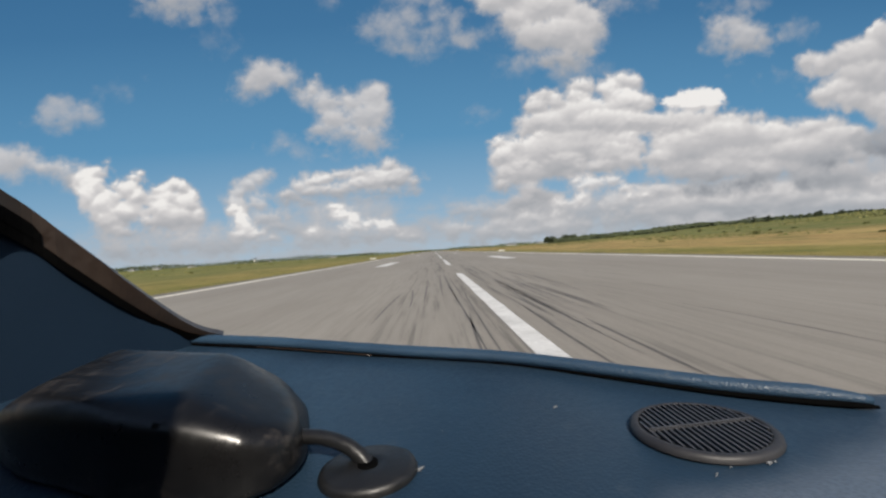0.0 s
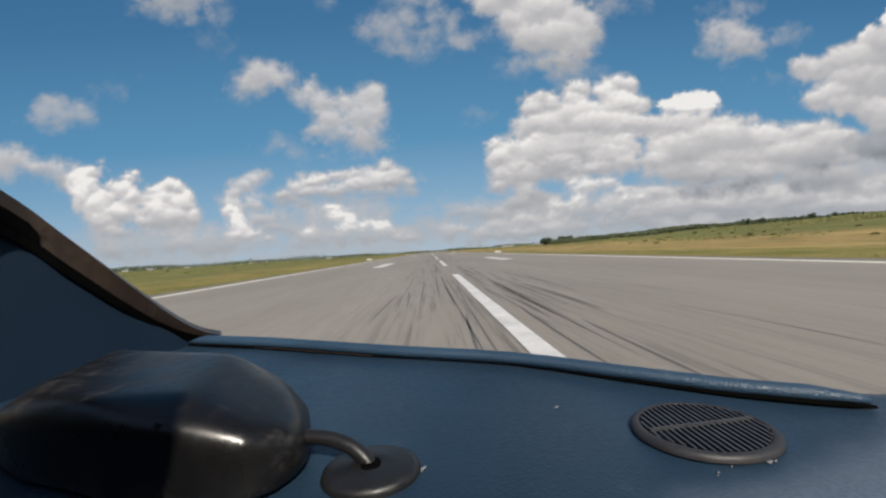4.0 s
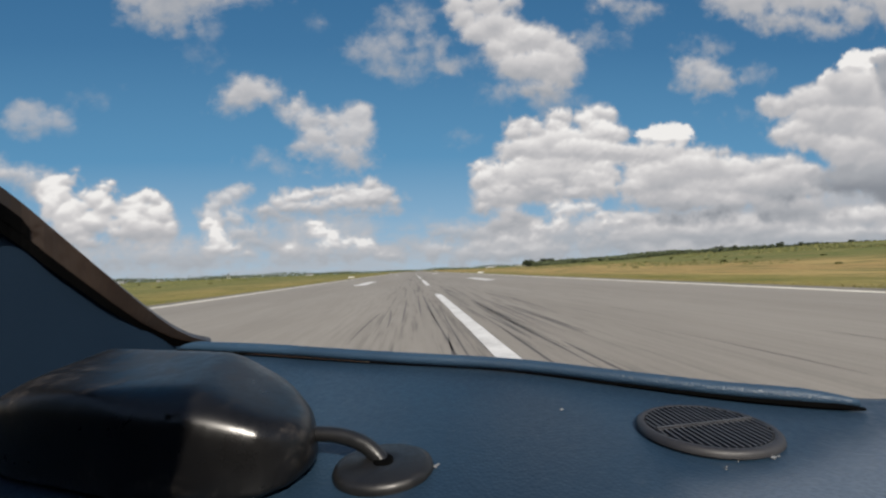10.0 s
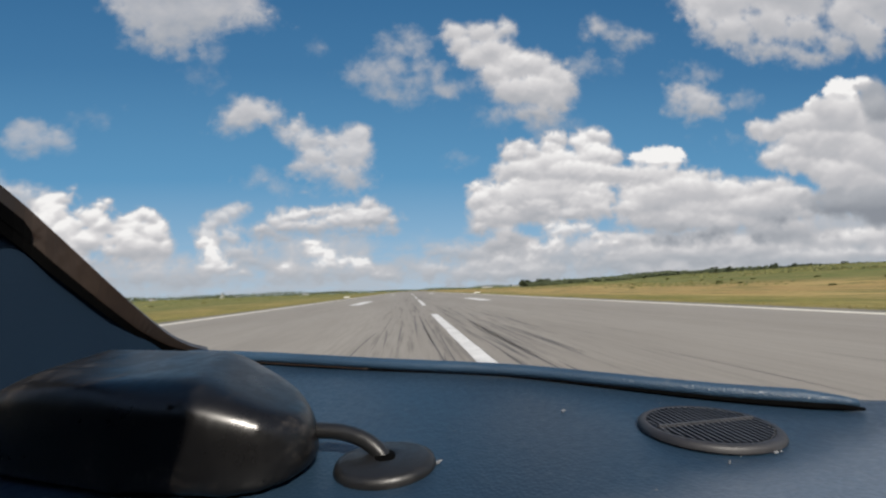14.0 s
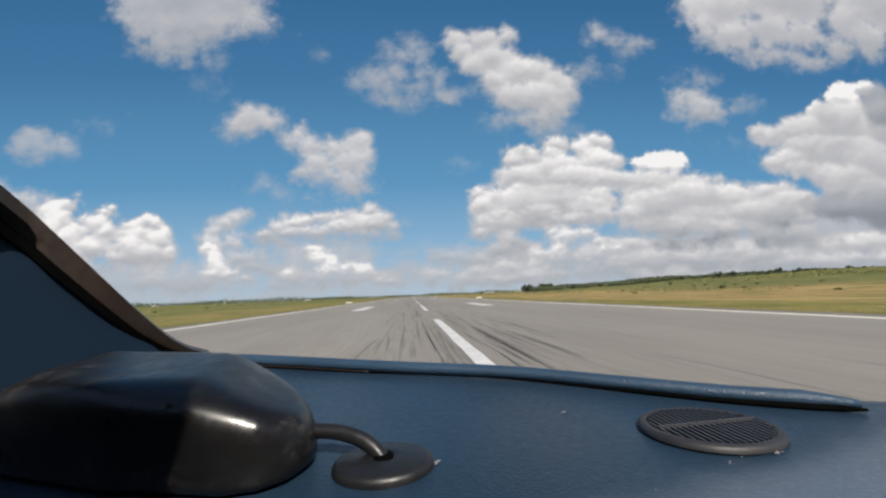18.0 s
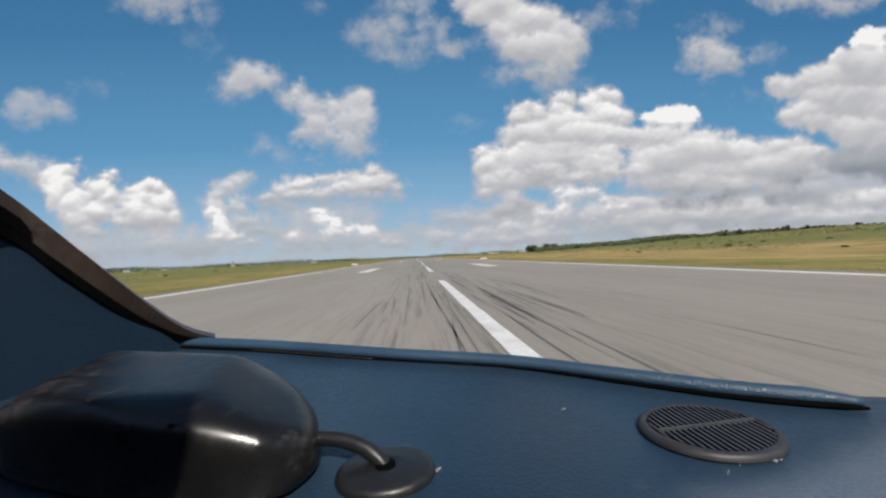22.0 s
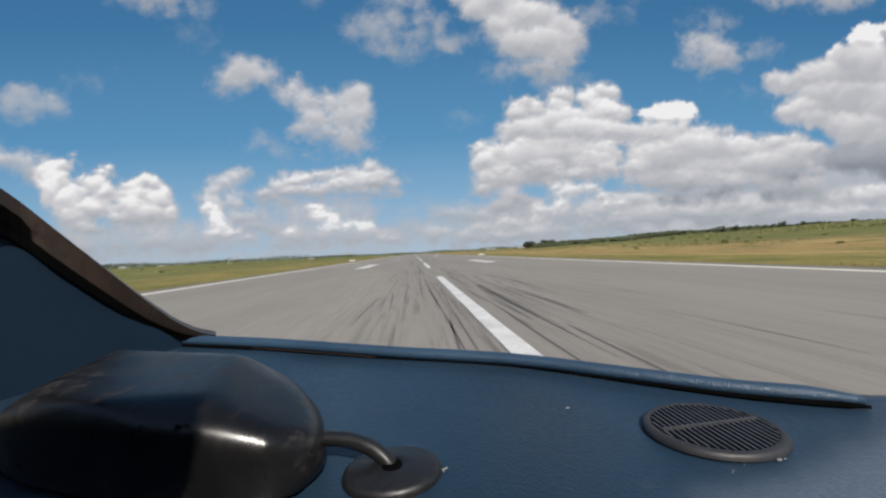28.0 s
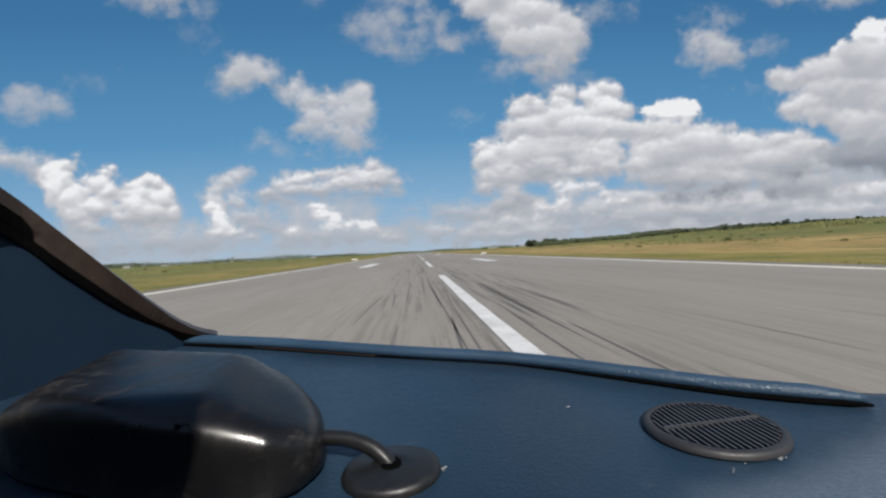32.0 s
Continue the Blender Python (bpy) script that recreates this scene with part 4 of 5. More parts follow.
def clumps(count, size, spread_x, spread_y, height, seed, flat=0.75, leaves=3):
    """A crown: many small ragged leaf clumps in an uneven outline."""
    r = random.Random(seed)
    bm = bmesh.new()
    for k in range(count):
        a, d = r.uniform(0, 2 * math.pi), math.sqrt(r.random())
        h = r.random()
        wide = (1 - 0.55 * abs(h - 0.35)) * r.uniform(0.75, 1.1)
        c = Vector((math.cos(a) * d * spread_x * wide, math.sin(a) * d * spread_y * wide, height[0] + (height[1] - height[0]) * h))
        for i in range(leaves):
            s = size * r.uniform(0.5, 1.2)
            o = c + Vector((r.gauss(0, 1), r.gauss(0, 1), r.gauss(0, flat))) * size * 0.6
            m = Matrix.Translation(o) @ Euler((r.uniform(0, 6), r.uniform(0, 6), r.uniform(0, 6))).to_matrix().to_4x4()
            vs = [bm.verts.new(m @ (Vector(p) * s)) for p in ((1, 0, -0.3), (-0.4, 0.9, 0), (-0.5, -0.8, 0.1), (0.1, 0.1, 0.8))]
            for f in ((0, 1, 3), (1, 2, 3), (2, 0, 3), (0, 2, 1)):
                bm.faces.new([vs[j] for j in f])
    return bm


def tree(m, height, wide, seed, label):
    b = thing("tree", m, label, "tree", "trees of the shelter belt")
    r = random.Random(seed)
    part("trunk", tube(((0, 0, -0.3), (0.05, 0.02, height * 0.3), (0.15, 0, height * 0.75)), [0.26, 0.18, 0.06], 7), BARK, b)
    for k in range(4):
        a = r.uniform(0, 6.28)
        z = height * r.uniform(0.3, 0.55)
        part("limb", tube(((0.05, 0, z), (math.cos(a) * wide * 0.3, math.sin(a) * wide * 0.3, z + height * 0.14), (math.cos(a) * wide * 0.5, math.sin(a) * wide * 0.5, z + height * 0.3)), [0.09, 0.06, 0.02], 5), BARK, b)
    part("crown", clumps(120, 0.16 * wide, wide, wide, (height * 0.28, height), seed, 0.7, 4), WOODS, b)
    return b


def on_ground(x, y, turn=0.0, size=1.0):
    return pose(x, y, ground_height(x, y) - 0.05, 0, 0, turn) @ Matrix.Diagonal((size, size, size, 1))


kinds = [tree(on_ground(150 + 9 * k, 452 + 9 * k), 6.0 + 0.9 * k, 2.6 + 0.4 * (k % 3), 20 + k, "dark green wind-shaped tree in the shelter belt") for k in range(4)]
rt = random.Random(5)
for k in range(70):
    s = rt.random() ** 0.8
    x, y = 155 + 250 * s + rt.uniform(-26, 26), 460 - 150 * s + rt.uniform(-40, 40)
    c = copy_thing(kinds[k % 4], pose(x, y, ground_height(x, y) - 0.05, 0, 0, rt.uniform(0, 360)))
    size = 0.24 + 0.52 * rt.random() ** 2
    c.scale = (size * 1.25, size * 1.25, size)
for k in range(16):
    x, y = 150 + rt.uniform(-14, 18), 470 + rt.uniform(-20, 20)
    copy_thing(kinds[k % 4], pose(x, y, ground_height(x, y) - 0.05, 0, 0, rt.uniform(0, 360)))


def bush(m, seed):
    b = thing("gorse_bush", m, "low ragged green gorse bush on the moor", "bush", "gorse bushes")
    part("stems", tube(((0, 0, -0.1), (0.05, 0, 0.4), (0.12, 0.04, 0.8)), [0.06, 0.04, 0.02], 5), BARK, b)
    part("foliage", clumps(90, 0.20, 1.25, 1.1, (0.0, 1.25), seed, 0.6, 4), GORSE, b)
    return b


bushes = [bush(on_ground(118 + 46 * k, 140 + 95 * k), 50 + k) for k in range(3)]
rb = random.Random(9)
for k in range(190):
    side = 1 if rb.random() < 0.72 else -1
    d = 82 + 230 * rb.random() ** 1.3
    x, y = side * d, rb.uniform(20, 620)
    size = rb.uniform(0.35, 0.8)
    c = copy_thing(bushes[k % 3], pose(x, y, ground_height(x, y) - 0.05, 0, 0, rb.uniform(0, 360)))
    c.scale = (size * rb.uniform(1.0, 1.9), size, size * 0.65)


def far_woods(name, x0, y0, x1, y1, deep, tall, count, seed):
    """A far belt of wood as one uneven mass of leaf clumps."""
    r = random.Random(seed)
    v, f = [], []
    for k in range(count):
        s = r.random()
        x, y = x0 + (x1 - x0) * s + r.uniform(-deep, deep), y0 + (y1 - y0) * s + r.uniform(-deep, deep)
        crest = tall * (0.34 + 0.70 * noise.noise((s * 4.0, seed, 2.0)) + 0.6 * noise.noise((s * 13.0, seed, 0.0)) + 0.55 * noise.noise((s * 50.0, seed, 4.0)))
        if crest < 0.22 * tall:
            continue
        z = ground_height(x, y) + max(0.5, crest) * r.random() ** 0.7
        size = r.uniform(0.7, 1.9)
        n = len(v)
        for p in ((1, 0, -0.3), (-0.4, 0.9, 0), (-0.5, -0.8, 0.1), (0.1, 0.1, 0.8)):
            q = Euler((0, 0, r.uniform(0, 0.5) + s * 90)).to_matrix() @ Vector(p) * size
            v.append((x + q.x, y + q.y, z + q.z))
        f += [(n, n + 1, n + 3), (n + 1, n + 2, n + 3), (n + 2, n, n + 3), (n, n + 2, n + 1)]
    me = bpy.data.meshes.new(name)
    me.from_pydata(v, [], f)
    me.materials.append(WOODS)
    tagged(new(name, me), "far dark green woodland and hedges on the skyline", "woodland", kind="stuff")


def scrub_cover():
    """Low ragged scrub all over the rising moor."""
    r = random.Random(44)
    v, f = [], []
    for k in range(26000):
        side = 1 if r.random() < 0.8 else -1
        x, y = side * (85 + 300 * r.random()), r.uniform(10, 700)
        if noise.noise((x * 0.022, y * 0.012, 5.0)) + 0.5 * noise.noise((x * 0.09, y * 0.05, 8.0)) < 0.10:
            continue
        size = r.uniform(0.25, 0.75) * (1.0 + 0.8 * (abs(x) > 190))
        n, z = len(v), ground_height(x, y)
        for p in ((1.3, 0, 0), (-0.6, 1.1, 0), (-0.7, -1.0, 0), (0.1, 0.1, 0.75)):
            q = Euler((0, 0, k * 1.7)).to_matrix() @ Vector(p) * size
            v.append((x + q.x, y + q.y, z - 0.03 + q.z))
        f += [(n, n + 1, n + 3), (n + 1, n + 2, n + 3), (n + 2, n, n + 3)]
    me = bpy.data.meshes.new("scrub")
    me.from_pydata(v, [], f)
    me.materials.append(GORSE)
    tagged(new("scrub", me), "low green and brown scrub scattered over the moor", "scrub", kind="stuff")


scrub_cover()
far_woods("woodland", 165, 455, 330, 380, 26, 7.0, 20000, 1)
far_woods("woodland", 320, 390, 520, 250, 30, 5.5, 18000, 2)
far_woods("woodland", 500, 270, 900, 60, 24, 6, 9000, 7)
far_woods("woodland", -1300, 700, -620, 900, 40, 13, 9000, 3)
far_woods("woodland", -640, 900, -60, 1650, 50, 19, 12000, 4)
far_woods("woodland", -60, 1700, 420, 1300, 45, 13, 8000, 5)


def house(name, m, wide, deep, high, roof, label, windows=3, group="far airfield buildings"):
    b = thing(name, m, label, "building", group)
    part("wall", box(wide, deep, high + 0.4, pose(0, 0, -0.4)), GREY_WALL, b)
    bm = bmesh.new()
    w, d = wide / 2 + 0.25, deep / 2 + 0.25
    vs = [bm.verts.new(p) for p in ((-w, -d, high), (w, -d, high), (w, d, high), (-w, d, high), (-w, 0, high + roof), (w, 0, high + roof))]
    for q in ((0, 1, 5, 4), (2, 3, 4, 5), (0, 4, 3), (1, 2, 5), (0, 3, 2, 1)):
        bm.faces.new([vs[k] for k in q])
    part("roof", bm, GREY_ROOF, b)
    for k in range(windows):
        x = -wide / 2 + wide * (k + 0.5) / windows
        part("window", box(wide / windows * 0.45, 0.12, high * 0.35, pose(x, -deep / 2, high * 0.4)), DARK_GLASS, b)
    return b


def control_tower(m):
    b = thing("control_tower", m, "white airfield control tower with a dark glazed cab", "control tower")
    part("wall", box(11, 8, 5.4, pose(0, 0, -0.4)), WHITE_WALL, b)
    part("shaft", box(5, 5, 5.5, pose(-1, 0, 5)), WHITE_WALL, b)
    part("cab", turned([(2.8, 10.5), (3.6, 13.2)], 8, m=pose(-1, 0, 0)), DARK_GLASS, b)
    part("roof", turned([(3.9, 13.2), (3.9, 13.6), (2.0, 14.0)], 8, m=pose(-1, 0, 0)), GREY_ROOF, b)
    part("antenna", tube(((-1, 0, 13.9), (-1, 0, 17)), 0.07, 6), METAL, b)
    for k in range(4):
        part("window", box(1.6, 0.12, 1.5, pose(-4 + 2.7 * k, -4, 2.0)), DARK_GLASS, b)


control_tower(on_ground(-500, 1090, 10))
rh = random.Random(3)
for x, y, w, d, h, r in ((-535, 1105, 24, 14, 5, 1.2), (-470, 1110, 18, 12, 5, 1.5), (-610, 860, 14, 9, 4, 2), (-655, 850, 12, 8, 4, 2), (-690, 840, 20, 9, 3.6, 2),
                         (-560, 900, 10, 8, 4, 2), (-300, 1150, 16, 10, 5, 2), (300, 1060, 34, 16, 5, 1.6), (352, 1050, 26, 14, 4.4, 1.8), (240, 1180, 30, 14, 5, 1.6), (420, 1030, 20, 12, 4.5, 1.6), (900, 420, 22, 9, 4, 2)):
    house("far_building", on_ground(x, y, rh.uniform(-12, 12)), w, d, h * 0.8, r, "low pale grey building with a grey roof beyond the airfield", 4)


def mast(m):
    b = thing("radio_mast", m, "slim red and white banded radio mast on the moor", "mast")
    for k in range(5):
        part("band", turned([(0.28 - 0.03 * k, 1.25 * k), (0.25 - 0.03 * k, 1.25 * k + 1.25)], 12), (RED_PAINT, WHITE_WALL)[k % 2], b)
    for z in (1.3, 4.2):
        part("aerial", box(1.1, 0.22, 0.28, pose(0.2, 0, z), 0.03), WHITE_WALL, b)
    part("tip", tube(((0, 0, 6.2), (0, 0, 7.0)), 0.05, 6), METAL, b)


mast(on_ground(76, -310))
hut = house("equipment_hut", on_ground(72, -309, 4), 2.8, 2.2, 1.9, 0.12, "small grey equipment hut beside the radio mast", 1, "")
post = thing("marker_post", on_ground(96, -322), "red and white marker post on the grass", "post")
part("lower", turned([(0.22, -0.2), (0.20, 2.0)], 10), RED_PAINT, post)
part("upper", turned([(0.18, 2.0), (0.14, 4.0)], 10), WHITE_WALL, post)


def grass_edges():
    """Ragged grass along both runway edges."""
    r = random.Random(12)
    v, f = [], []
    for k in range(16000):
        side = 1 if r.random() < 0.5 else -1
        x, y = side * (HALF + 2.2 + 5 * r.random() ** 2.2), 8 + 110 * r.random() ** 1.3
        h, a = r.uniform(0.02, 0.06), r.uniform(0, 6.28)
        w = 0.03 + 0.03 * r.random()
        n = len(v)
        z = ground_height(x, y)
        v += [(x - w * math.cos(a), y - w * math.sin(a), z), (x + w * math.cos(a), y + w * math.sin(a), z), (x + r.uniform(-0.1, 0.1), y + r.uniform(-0.1, 0.1), z + h)]
        f.append((n, n + 1, n + 2))
    me = bpy.data.meshes.new("grass")
    me.from_pydata(v, [], f)
    me.materials.append(BLADES)
    tagged(new("grass", me), "dry yellow-green grass tufts along the runway edge", "grass", kind="stuff")


grass_edges()

# ---- cockpit ----
# all cockpit places count from a point over the dashboard, as x to the right, y ahead, z up
# the aircraft stands a little nose-up
STANCE = Matrix(((0.99967, -0.02519, -0.00440), (0.02486, 0.99772, -0.06271), (0.00597, 0.06258, 0.99802)))
SEAT = Matrix.Translation((-2.1, 0.0, 2.1)) @ STANCE.to_4x4()
DECK = -0.1365
aircraft = thing("aircraft", SEAT, "small aircraft standing on the runway, seen from its cockpit", "aircraft")
RIM = ((-0.36, 0.60), (-0.29, 0.572), (-0.194, 0.534), (-0.019, 0.452), (0.102, 0.398), (0.192, 0.338), (0.262, 0.291), (0.335, 0.255), (0.46, 0.215), (0.75, 0.17))
rim_x, rim_y = [p[0] for p in RIM], [p[1] for p in RIM]


def rim_at(x):
    return float(np.interp(x, rim_x, rim_y))


def deck_height(x, y):
    """Level, with a faint unevenness, swelling to a padded edge towards the seat."""
    s = max(0.0, min(1.0, (0.058 - (y - 0.112 - 0.20 * x)) / 0.058)) * max(0.0, min(1.0, (x + 0.06) / 0.10))
    return DECK + 0.0012 * noise.noise((x * 9, y * 9, 1.0)) + 0.0090 * s * s * (3 - 2 * s)


def deck():
    bm = bmesh.new()
    xs = np.linspace(-0.46, 0.75, 110)
    rows = []
    for k in range(64):
        s = k / 63
        row = []
        for x in xs:
            y = -0.10 + s * (rim_at(x) + 0.030 + 0.10)
            row.append(bm.verts.new((x, y, deck_height(x, y))))
        rows.append(row)
    rows.append([bm.verts.new((x, rim_at(x) + 0.036, DECK - 0.03)) for x in xs])
    for a, b in zip(rows, rows[1:]):
        for i in range(len(xs) - 1):
            bm.faces.new((a[i], a[i + 1], b[i + 1], b[i]))
    return bm


dashboard = part("dashboard", deck(), VINYL, aircraft, "blue grained vinyl dashboard top", True)
line = eased([(x, rim_at(x), 0) for x in (-0.35, -0.29, -0.194, -0.10, -0.019, 0.102, 0.192, 0.262, 0.335)], 8)
count = len(line)
lip_r = [(0.0056 - 0.0010 * k / count) * min(1.0, 0.50 + 8.0 * (1 - k / (count - 1))) for k in range(count)]
part("padded_lip", tube([p + Vector((0.003, 0.005, DECK + 0.0020 + r * 1.05)) for p, r in zip(line, lip_r)], [r * 1.6 for r in lip_r], 14, 0.80), VINYL_LIP, dashboard, "padded blue vinyl lip along the windscreen", True)
# black bar laid below the lip, painting in the shade of the gap
gape = [float(np.interp(k / (count - 1), (0.0, 0.20, 0.42, 0.54, 0.62, 0.78, 0.97, 1.0), (0.5, 0.85, 0.60, 0.22, 0.22, 0.65, 0.95, 0.7))) for k in range(count)]
gap = part("lip_gap", tube([p + Vector((0.002, -0.0005, DECK + 0.002)) for p in line], [max(0.0011, r * g) for r, g in zip(lip_r, gape)], 8, 0.75), SEAL_AND_SHADE, dashboard, "black bar for the shade in the gap under the lip")
# thin brown bar that paints in the tan reflection along the gap
tan_streak = [p + Vector((0.002, -0.0045, DECK + 0.0028)) for p in line[14:30]]
part("gap_reflection", tube(tan_streak, [0.0007] * len(tan_streak), 6), PILLAR_PAINT, gap, "thin brown bar for the tan reflection under the lip", True)


def vent():
    cx, cy, r = 0.2025, 0.2500, 0.0452
    # shallow dish; its near-black colour stands for the shade between the slats
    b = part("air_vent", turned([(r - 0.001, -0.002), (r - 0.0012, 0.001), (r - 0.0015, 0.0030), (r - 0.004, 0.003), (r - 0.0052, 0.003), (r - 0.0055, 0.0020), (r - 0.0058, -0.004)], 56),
             VENT_SHADE, dashboard, "dark round defroster vent with fine slats", True, pose(cx, cy, DECK + 0.001, -2, 1, 0) @ Matrix.Diagonal((1.0, 0.84, 1.0, 1)))
    ring = bmesh.new()
    prof = [(r + 0.0015, -0.001), (r + 0.001, 0.0014), (r - 0.0006, 0.0028), (r - 0.0022, 0.0034), (r - 0.0046, 0.0034), (r - 0.0054, 0.0020)]
    steps = 56
    rings = [[ring.verts.new((q * math.cos(2 * math.pi * k / steps), q * math.sin(2 * math.pi * k / steps), z)) for k in range(steps)] for q, z in prof]
    for a, c in zip(rings, rings[1:]):
        for k in range(steps):
            ring.faces.new((a[k], a[(k + 1) % steps], c[(k + 1) % steps], c[k]))
    part("vent_ring", ring, VENT_PLASTIC, b, "", True)
    part("crossbar", box(2 * r - 0.013, 0.0023, 0.0030, pose(0, 0.001, 0.0018, 0, 0, 4), 0.0005), SLAT_PLASTIC, b)
    inner = r - 0.0055
    for k in range(18):
        x = -inner + 2 * inner * (k + 0.5) / 18
        half = math.sqrt(max(1e-6, inner * inner - x * x))
        part("slat", box(0.0014, 2 * half, 0.0022, pose(x, 0, 0.0014, 0, 0, 0)), SLAT_PLASTIC, b)


vent()


def housing():
    """The casing: upright walls on a flared foot, a broad top and a facet that falls away beside it, all edges rounded."""
    foot = ((-0.300, 0.292), (-0.258, 0.268), (-0.167, 0.2316), (-0.108, 0.2170), (-0.090, 0.2190), (-0.0745, 0.2275), (-0.0665, 0.2420), (-0.0655, 0.2580), (-0.085, 0.330), (-0.130, 0.385), (-0.300, 0.420), (-0.330, 0.360))
    wall = ((-0.272, 0.272, -0.0885), (-0.166, 0.2350, -0.0875), (-0.1240, 0.2240, -0.0865), (-0.0940, 0.2260, -0.0945), (-0.0770, 0.2341, -0.1030), (-0.0690, 0.2450, -0.1050), (-0.0690, 0.2611, -0.1090), (-0.0865, 0.2874, -0.1000), (-0.108, 0.335, -0.106), (-0.290, 0.400, -0.094))
    top = ((-0.1310, 0.2440, -0.0775), (-0.1432, 0.3278, -0.0780), (-0.2649, 0.3718, -0.0780), (-0.2026, 0.2520, -0.0780), (-0.2480, 0.2740, -0.0790), (-0.2640, 0.3000, -0.0790))
    foot, wall = (tuple((p[0] + 0.0012 * max(0.0, min(1.0, (p[0] + 0.15) / 0.05)), p[1] - (0.003 if p[1] < 0.27 else 0.0), *p[2:]) for p in ring) for ring in (foot, wall))
    bm = bmesh.new()
    for p in tuple((x, y, DECK + 0.002) for x, y in foot) + wall + top:
        bm.verts.new(p)
    made = bmesh.ops.convex_hull(bm, input=bm.verts)
    loose = {g for g in made["geom_interior"] + made["geom_unused"] if isinstance(g, bmesh.types.BMVert)}
    bmesh.ops.delete(bm, geom=list(loose), context="VERTS")
    for k in range(6):
        far = [e for e in bm.edges if e.calc_length() > 0.0055]
        if far:
            bmesh.ops.subdivide_edges(bm, edges=far, cuts=1)
            bmesh.ops.triangulate(bm, faces=bm.faces)
    for k in range(14):
        bmesh.ops.smooth_vert(bm, verts=bm.verts, factor=0.5, use_axis_x=True, use_axis_y=True, use_axis_z=True)
    bm.normal_update()
    for v, n in [(v, v.normal.copy()) for v in bm.verts]:
        v.co += n * 0.0011
    return bm


device = thing("antenna_unit", SEAT, "glossy black plastic antenna unit with a cable, lying on the dashboard", "electronic device")
part("housing", housing(), BLACK_PLASTIC, device, "worn glossy black casing", True)
cable = eased(((-0.090, 0.268, -0.1190), (-0.070, 0.261, -0.1190), (-0.052, 0.256, -0.1195), (-0.037, 0.250, -0.1225), (-0.027, 0.245, -0.1285), (-0.0205, 0.2415, -0.1370)), 8)
part("cable", tube(cable, 0.0049, 14), RUBBER, device, "stiff black cable", True)
part("cable_collar", tube(((-0.086, 0.266, -0.1190), (-0.069, 0.2605, -0.1190)), [0.0068, 0.0060], 14), RUBBER, device, "", True)
grommet = thing("cable_grommet", SEAT @ pose(-0.0225, 0.2405, DECK), "round black rubber grommet set in the dashboard", "grommet")
part("flange", turned([(0.0305, -0.002), (0.0312, 0.001), (0.0300, 0.0042), (0.0260, 0.0056), (0.0150, 0.0058), (0.0095, 0.0070), (0.0070, 0.0060)], 40), RUBBER, grommet, "", True, Matrix.Diagonal((1.0, 0.80, 1.0, 1)))
# closed black disc on the flange, painting in the darkness of the hole
part("cable_hole_shade", turned([(0.0064, 0.0050), (0.0062, 0.0072), (0.0050, 0.0074)], 24), SEAL_AND_SHADE, grommet, "black disc for the shaded cable hole", True)

# ---- windscreen pillar and cabin ----
outer = eased(((-0.40, 0.28, 0.165), (-0.4052, 0.429, 0.0813), (-0.3874, 0.468, 0.0366), (-0.359, 0.507, -0.0217), (-0.3425, 0.5395, -0.0624), (-0.3237, 0.5655, -0.0966), (-0.3053, 0.5785, -0.1142), (-0.2836, 0.585, -0.1238)), 6)
inner = eased(((-0.40, 0.28, 0.115), (-0.4074, 0.429, 0.0346), (-0.3895, 0.468, -0.0100), (-0.3680, 0.507, -0.0560), (-0.3570, 0.5395, -0.0860), (-0.3480, 0.5655, -0.1090), (-0.3400, 0.5785, -0.1220), (-0.3200, 0.585, -0.1290)), 6)
middle = [i.lerp(o, 0.30 + 0.42 * max(0.0, (k / (len(outer) - 1) - 0.60) / 0.40)) for k, (i, o) in enumerate(zip(inner, outer))]
pillar = part("window_pillar", ribbon(outer, middle, 0.03), PILLAR_PAINT, aircraft, "brown painted windscreen pillar")
part("pillar_seal", ribbon([p * 0.998 for p in middle], [p * 0.998 for p in inner], 0.03), SEAL_AND_SHADE, pillar, "black rubber seal along the pillar")
block = [m.lerp(o, 0.50 if k < 9 else 0.36) * 0.996 for k, (m, o) in enumerate(zip(middle, outer))][:10]
part("seal_block", ribbon(block, [m * 0.996 for m in middle[:10]], 0.02), SEAL_AND_SHADE, pillar, "thick black rubber block at the pillar's upper end")
# a flat panel under the pillar, in one upright plane
facing = Vector((0.155, -0.085, 0.0))
reach = facing.dot(Vector((-0.41, 0.43, 0.0))) * 1.012
upper = [p * (reach / facing.dot(p)) for p in (i.lerp(m, 0.6) for i, m in zip(inner, middle))]
trim = ribbon(upper, [Vector((p.x, p.y, DECK - 0.02)) for p in upper], 0.02)
part("side_trim", trim, VINYL_TRIM, aircraft, "dark blue side trim below the pillar")
part("side_trim_rear", slab(-0.47, -0.44, -1.3, 0.27, -1.25, 0.03), VINYL_TRIM, aircraft, "dark blue cabin side trim")
part("cabin_roof", slab(-0.75, 1.35, -1.3, -0.50, 0.42, 0.47), LINING, aircraft, "grey cabin roof lining")
# unseen slab, added to throw shade on the left part of the casing
part("casing_shade_slab", slab(-0.75, 0.004, -0.50, -0.27, 0.42, 0.47), LINING, aircraft, "grey unseen slab added to shade the left of the casing")
part("cabin_rear_wall", slab(-0.75, 1.35, -1.35, -1.3, -1.25, 0.47), LINING, aircraft, "grey cabin rear wall")
part("cabin_side", slab(-0.75, -0.70, -1.3, -0.50, -1.25, 0.42), LINING, aircraft, "grey cabin side")
part("cabin_side", slab(1.30, 1.35, -1.3, -0.30, -1.25, 0.42), LINING, aircraft, "grey cabin side")
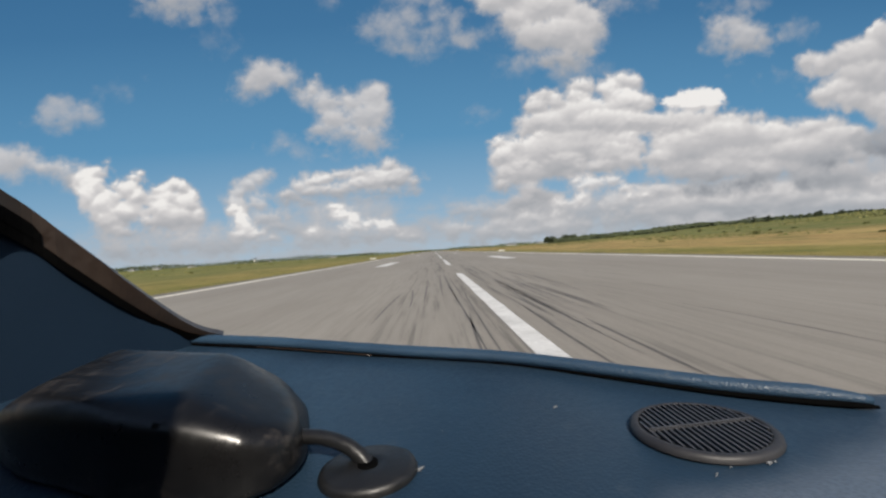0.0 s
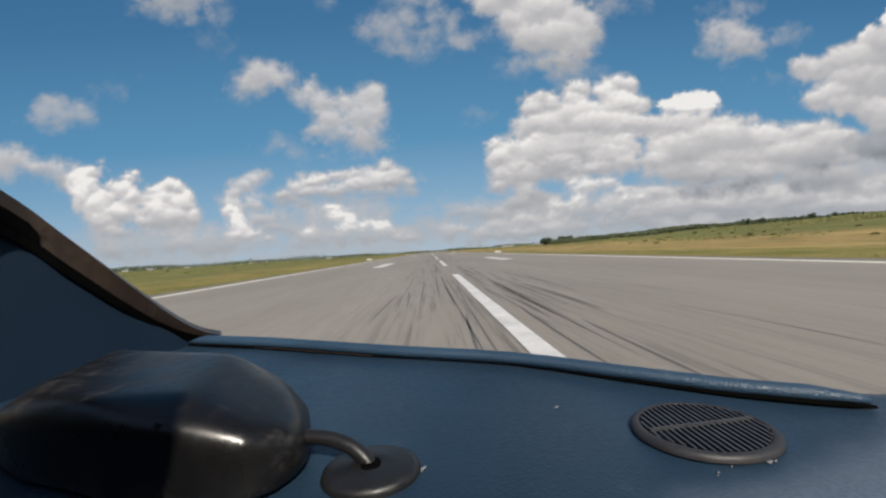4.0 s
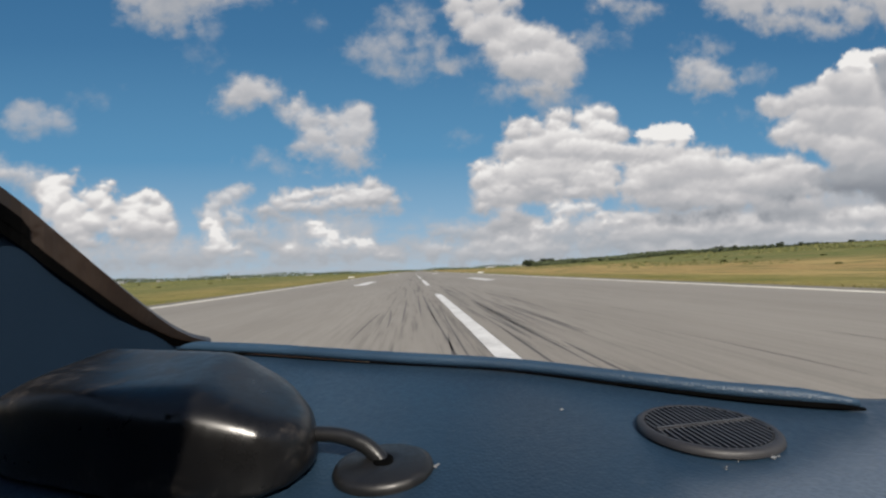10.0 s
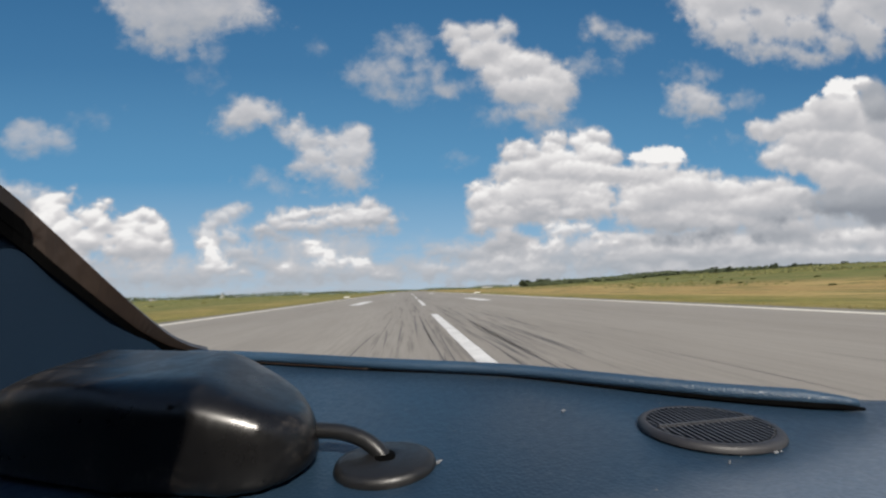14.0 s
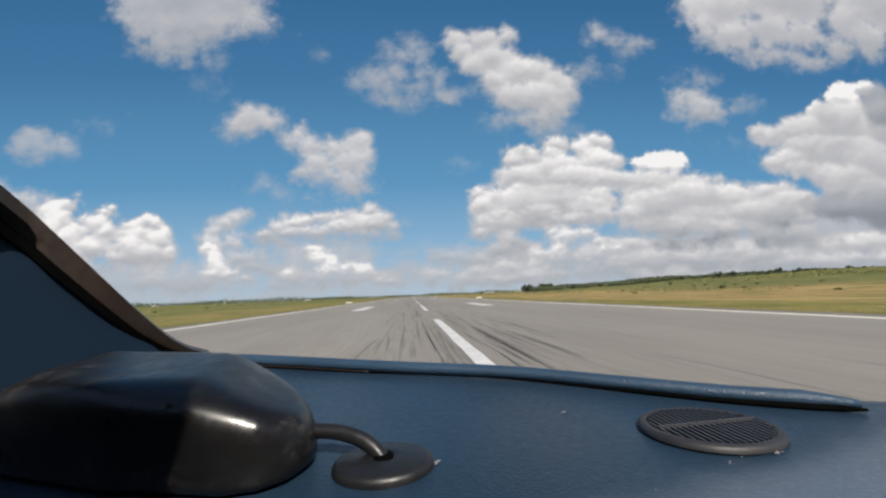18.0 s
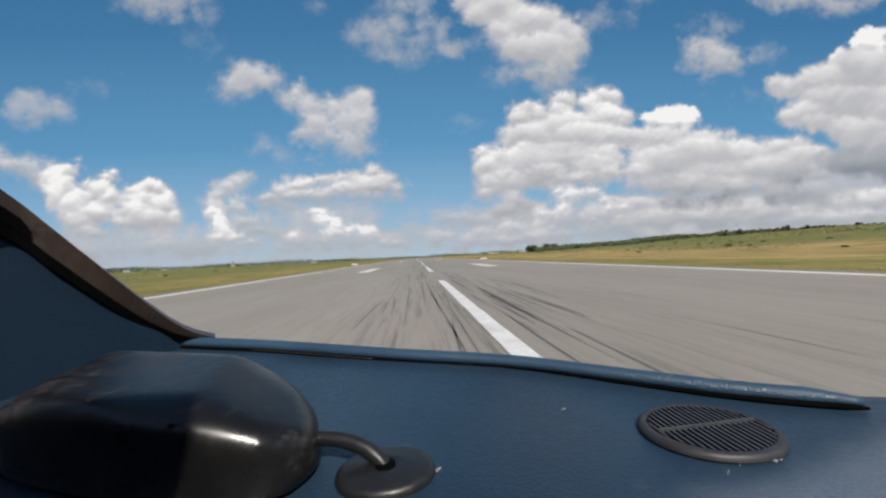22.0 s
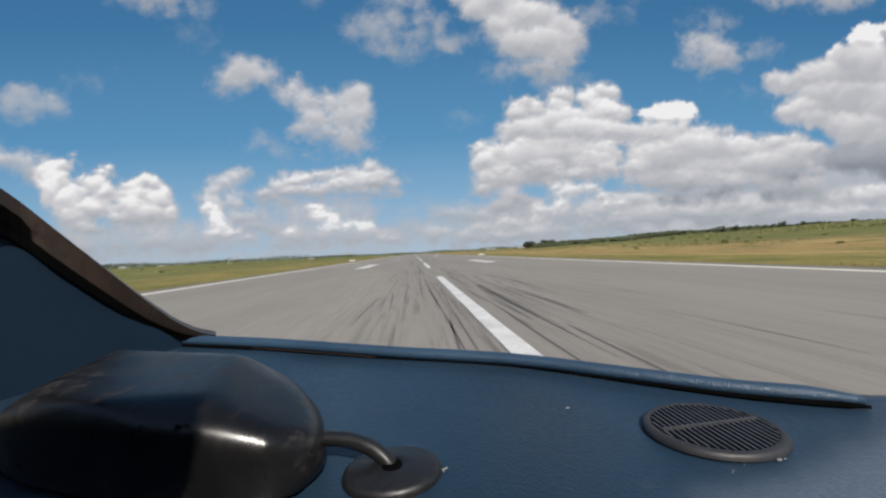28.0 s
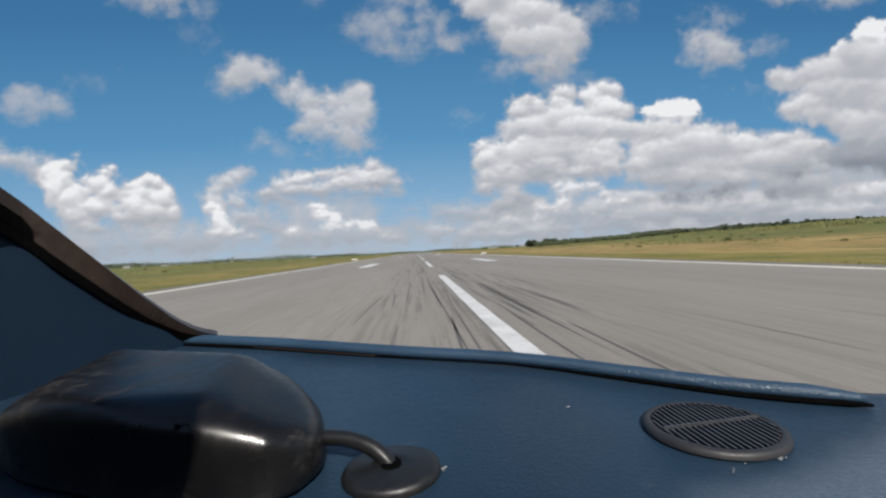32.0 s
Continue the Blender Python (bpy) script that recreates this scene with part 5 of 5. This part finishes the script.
part("cabin_floor", slab(-0.75, 1.35, -1.3, 0.5, -1.30, -1.25), LINING, aircraft, "grey cabin floor")
part("firewall", slab(-0.46, 1.20, 0.16, 0.20, -1.25, -0.20), LINING, aircraft, "plain panel under the dashboard")
part("belly", slab(-0.55, 1.20, -1.3, 0.90, -1.42, -1.301), HULL_PAINT, aircraft, "white painted belly")


def skin(stations, start, end, thick, steps=28):
    """A rounded skin through stations of (y, half width, bottom, top), over part of the way round; 0 is the right side, 90 the top."""
    bm = bmesh.new()
    rows = []
    for y, half, low, high in stations:
        row = []
        for inset in (0.0, thick):
            for k in range(steps + 1):
                a = radians(start + (end - start) * k / steps)
                c, e = math.cos(a), math.sin(a)
                cx = math.copysign(abs(c) ** 0.7, c) * (half - inset)
                cz = math.copysign(abs(e) ** 0.7, e) * ((high - low) / 2 - inset)
                row.append(bm.verts.new((0.30 + cx, y, (high + low) / 2 + cz)))
        rows.append(row)
    n = steps + 1
    loop = list(range(n)) + [n + k for k in reversed(range(n))]
    for a, b in zip(rows, rows[1:]):
        for i, k in zip(loop, loop[1:] + loop[:1]):
            bm.faces.new((a[i], a[k], b[k], b[i]))
    for row in (rows[0], rows[-1]):
        for k in range(steps):
            bm.faces.new((row[k], row[k + 1], row[n + k + 1], row[n + k]))
    return bm


part("cabin_shell", skin(((-1.40, 1.14, -1.46, 0.58), (-1.0, 1.14, -1.46, 0.56), (-0.62, 1.13, -1.46, 0.50)), -12, 192, 0.02), HULL_PAINT, aircraft, "white rounded cabin skin", True)
part("lower_hull", skin(((-1.40, 1.14, -1.46, 0.58), (-0.62, 1.13, -1.46, 0.42), (0.0, 1.09, -1.46, 0.60), (0.60, 0.96, -1.46, 0.50)), 205, 335, 0.02), HULL_PAINT, aircraft, "white rounded lower hull", True)
part("nose", skin(((0.64, 0.95, -1.46, -0.47), (1.00, 0.80, -1.43, -0.56), (1.35, 0.60, -1.34, -0.66), (1.65, 0.38, -1.22, -0.76), (1.85, 0.17, -1.10, -0.85), (1.92, 0.05, -1.02, -0.93)), 0, 360, 0.015, 40), HULL_PAINT, aircraft, "white rounded nose", True)
for x, y in ((0.32, 0.75), (-0.5, -0.9), (1.15, -0.9)):
    height = (0.317 - 2.1 - STANCE[2][0] * x - STANCE[2][1] * y) / STANCE[2][2]
    wheel = part("wheel", turned([(0.16, -0.07), (0.24, -0.085), (0.28, -0.05), (0.285, 0.0), (0.28, 0.05), (0.24, 0.085), (0.16, 0.07)], 28), RUBBER, aircraft, "", True, pose(x, y, height, 0, 90, 0))
    part("hub", turned([(0.155, -0.06), (0.155, 0.06)], 20), METAL, wheel)
    part("leg", tube(((x, y, height), (x, y, -1.38)), 0.05, 10), METAL, aircraft)

# dust and flecks on the dashboard, some of them painted sun glints
rd = random.Random(21)
for k in range(9):
    x, y = rd.uniform(-0.02, 0.26), rd.uniform(0.17, 0.33)
    if (x - 0.2035) ** 2 + (y - 0.249) ** 2 < 0.0024 or (x + 0.02) ** 2 + (y - 0.24) ** 2 < 0.0012 or y > rim_at(x) - 0.02:
        continue
    size = rd.uniform(0.0003, 0.0008)
    part("dust_and_glint_fleck", box(size * rd.uniform(1, 2.4), size, 0.0003, pose(x, y, DECK + 0.0009, 0, 0, rd.uniform(0, 180)), 0.0001), FLECK, dashboard)
# pale chips at the vent's front and beside the grommet stand for sun glints
for x, y, size in ((0.214, 0.2112, 0.0019), (0.2180, 0.2116, 0.0011), (0.190, 0.2108, 0.0007), (0.118, 0.300, 0.0017), (0.1185, 0.3008, 0.0009), (0.0100, 0.2385, 0.0015), (0.0112, 0.2395, 0.0011), (0.0095, 0.2362, 0.0008), (0.1790, 0.2070, 0.0008), (0.1770, 0.2050, 0.0007)):
    part("dust_and_glint_fleck", box(size * 2.2, size, 0.0006, pose(x, y, DECK + 0.0008, 0, 0, 25), 0.0002), FLECK, dashboard)
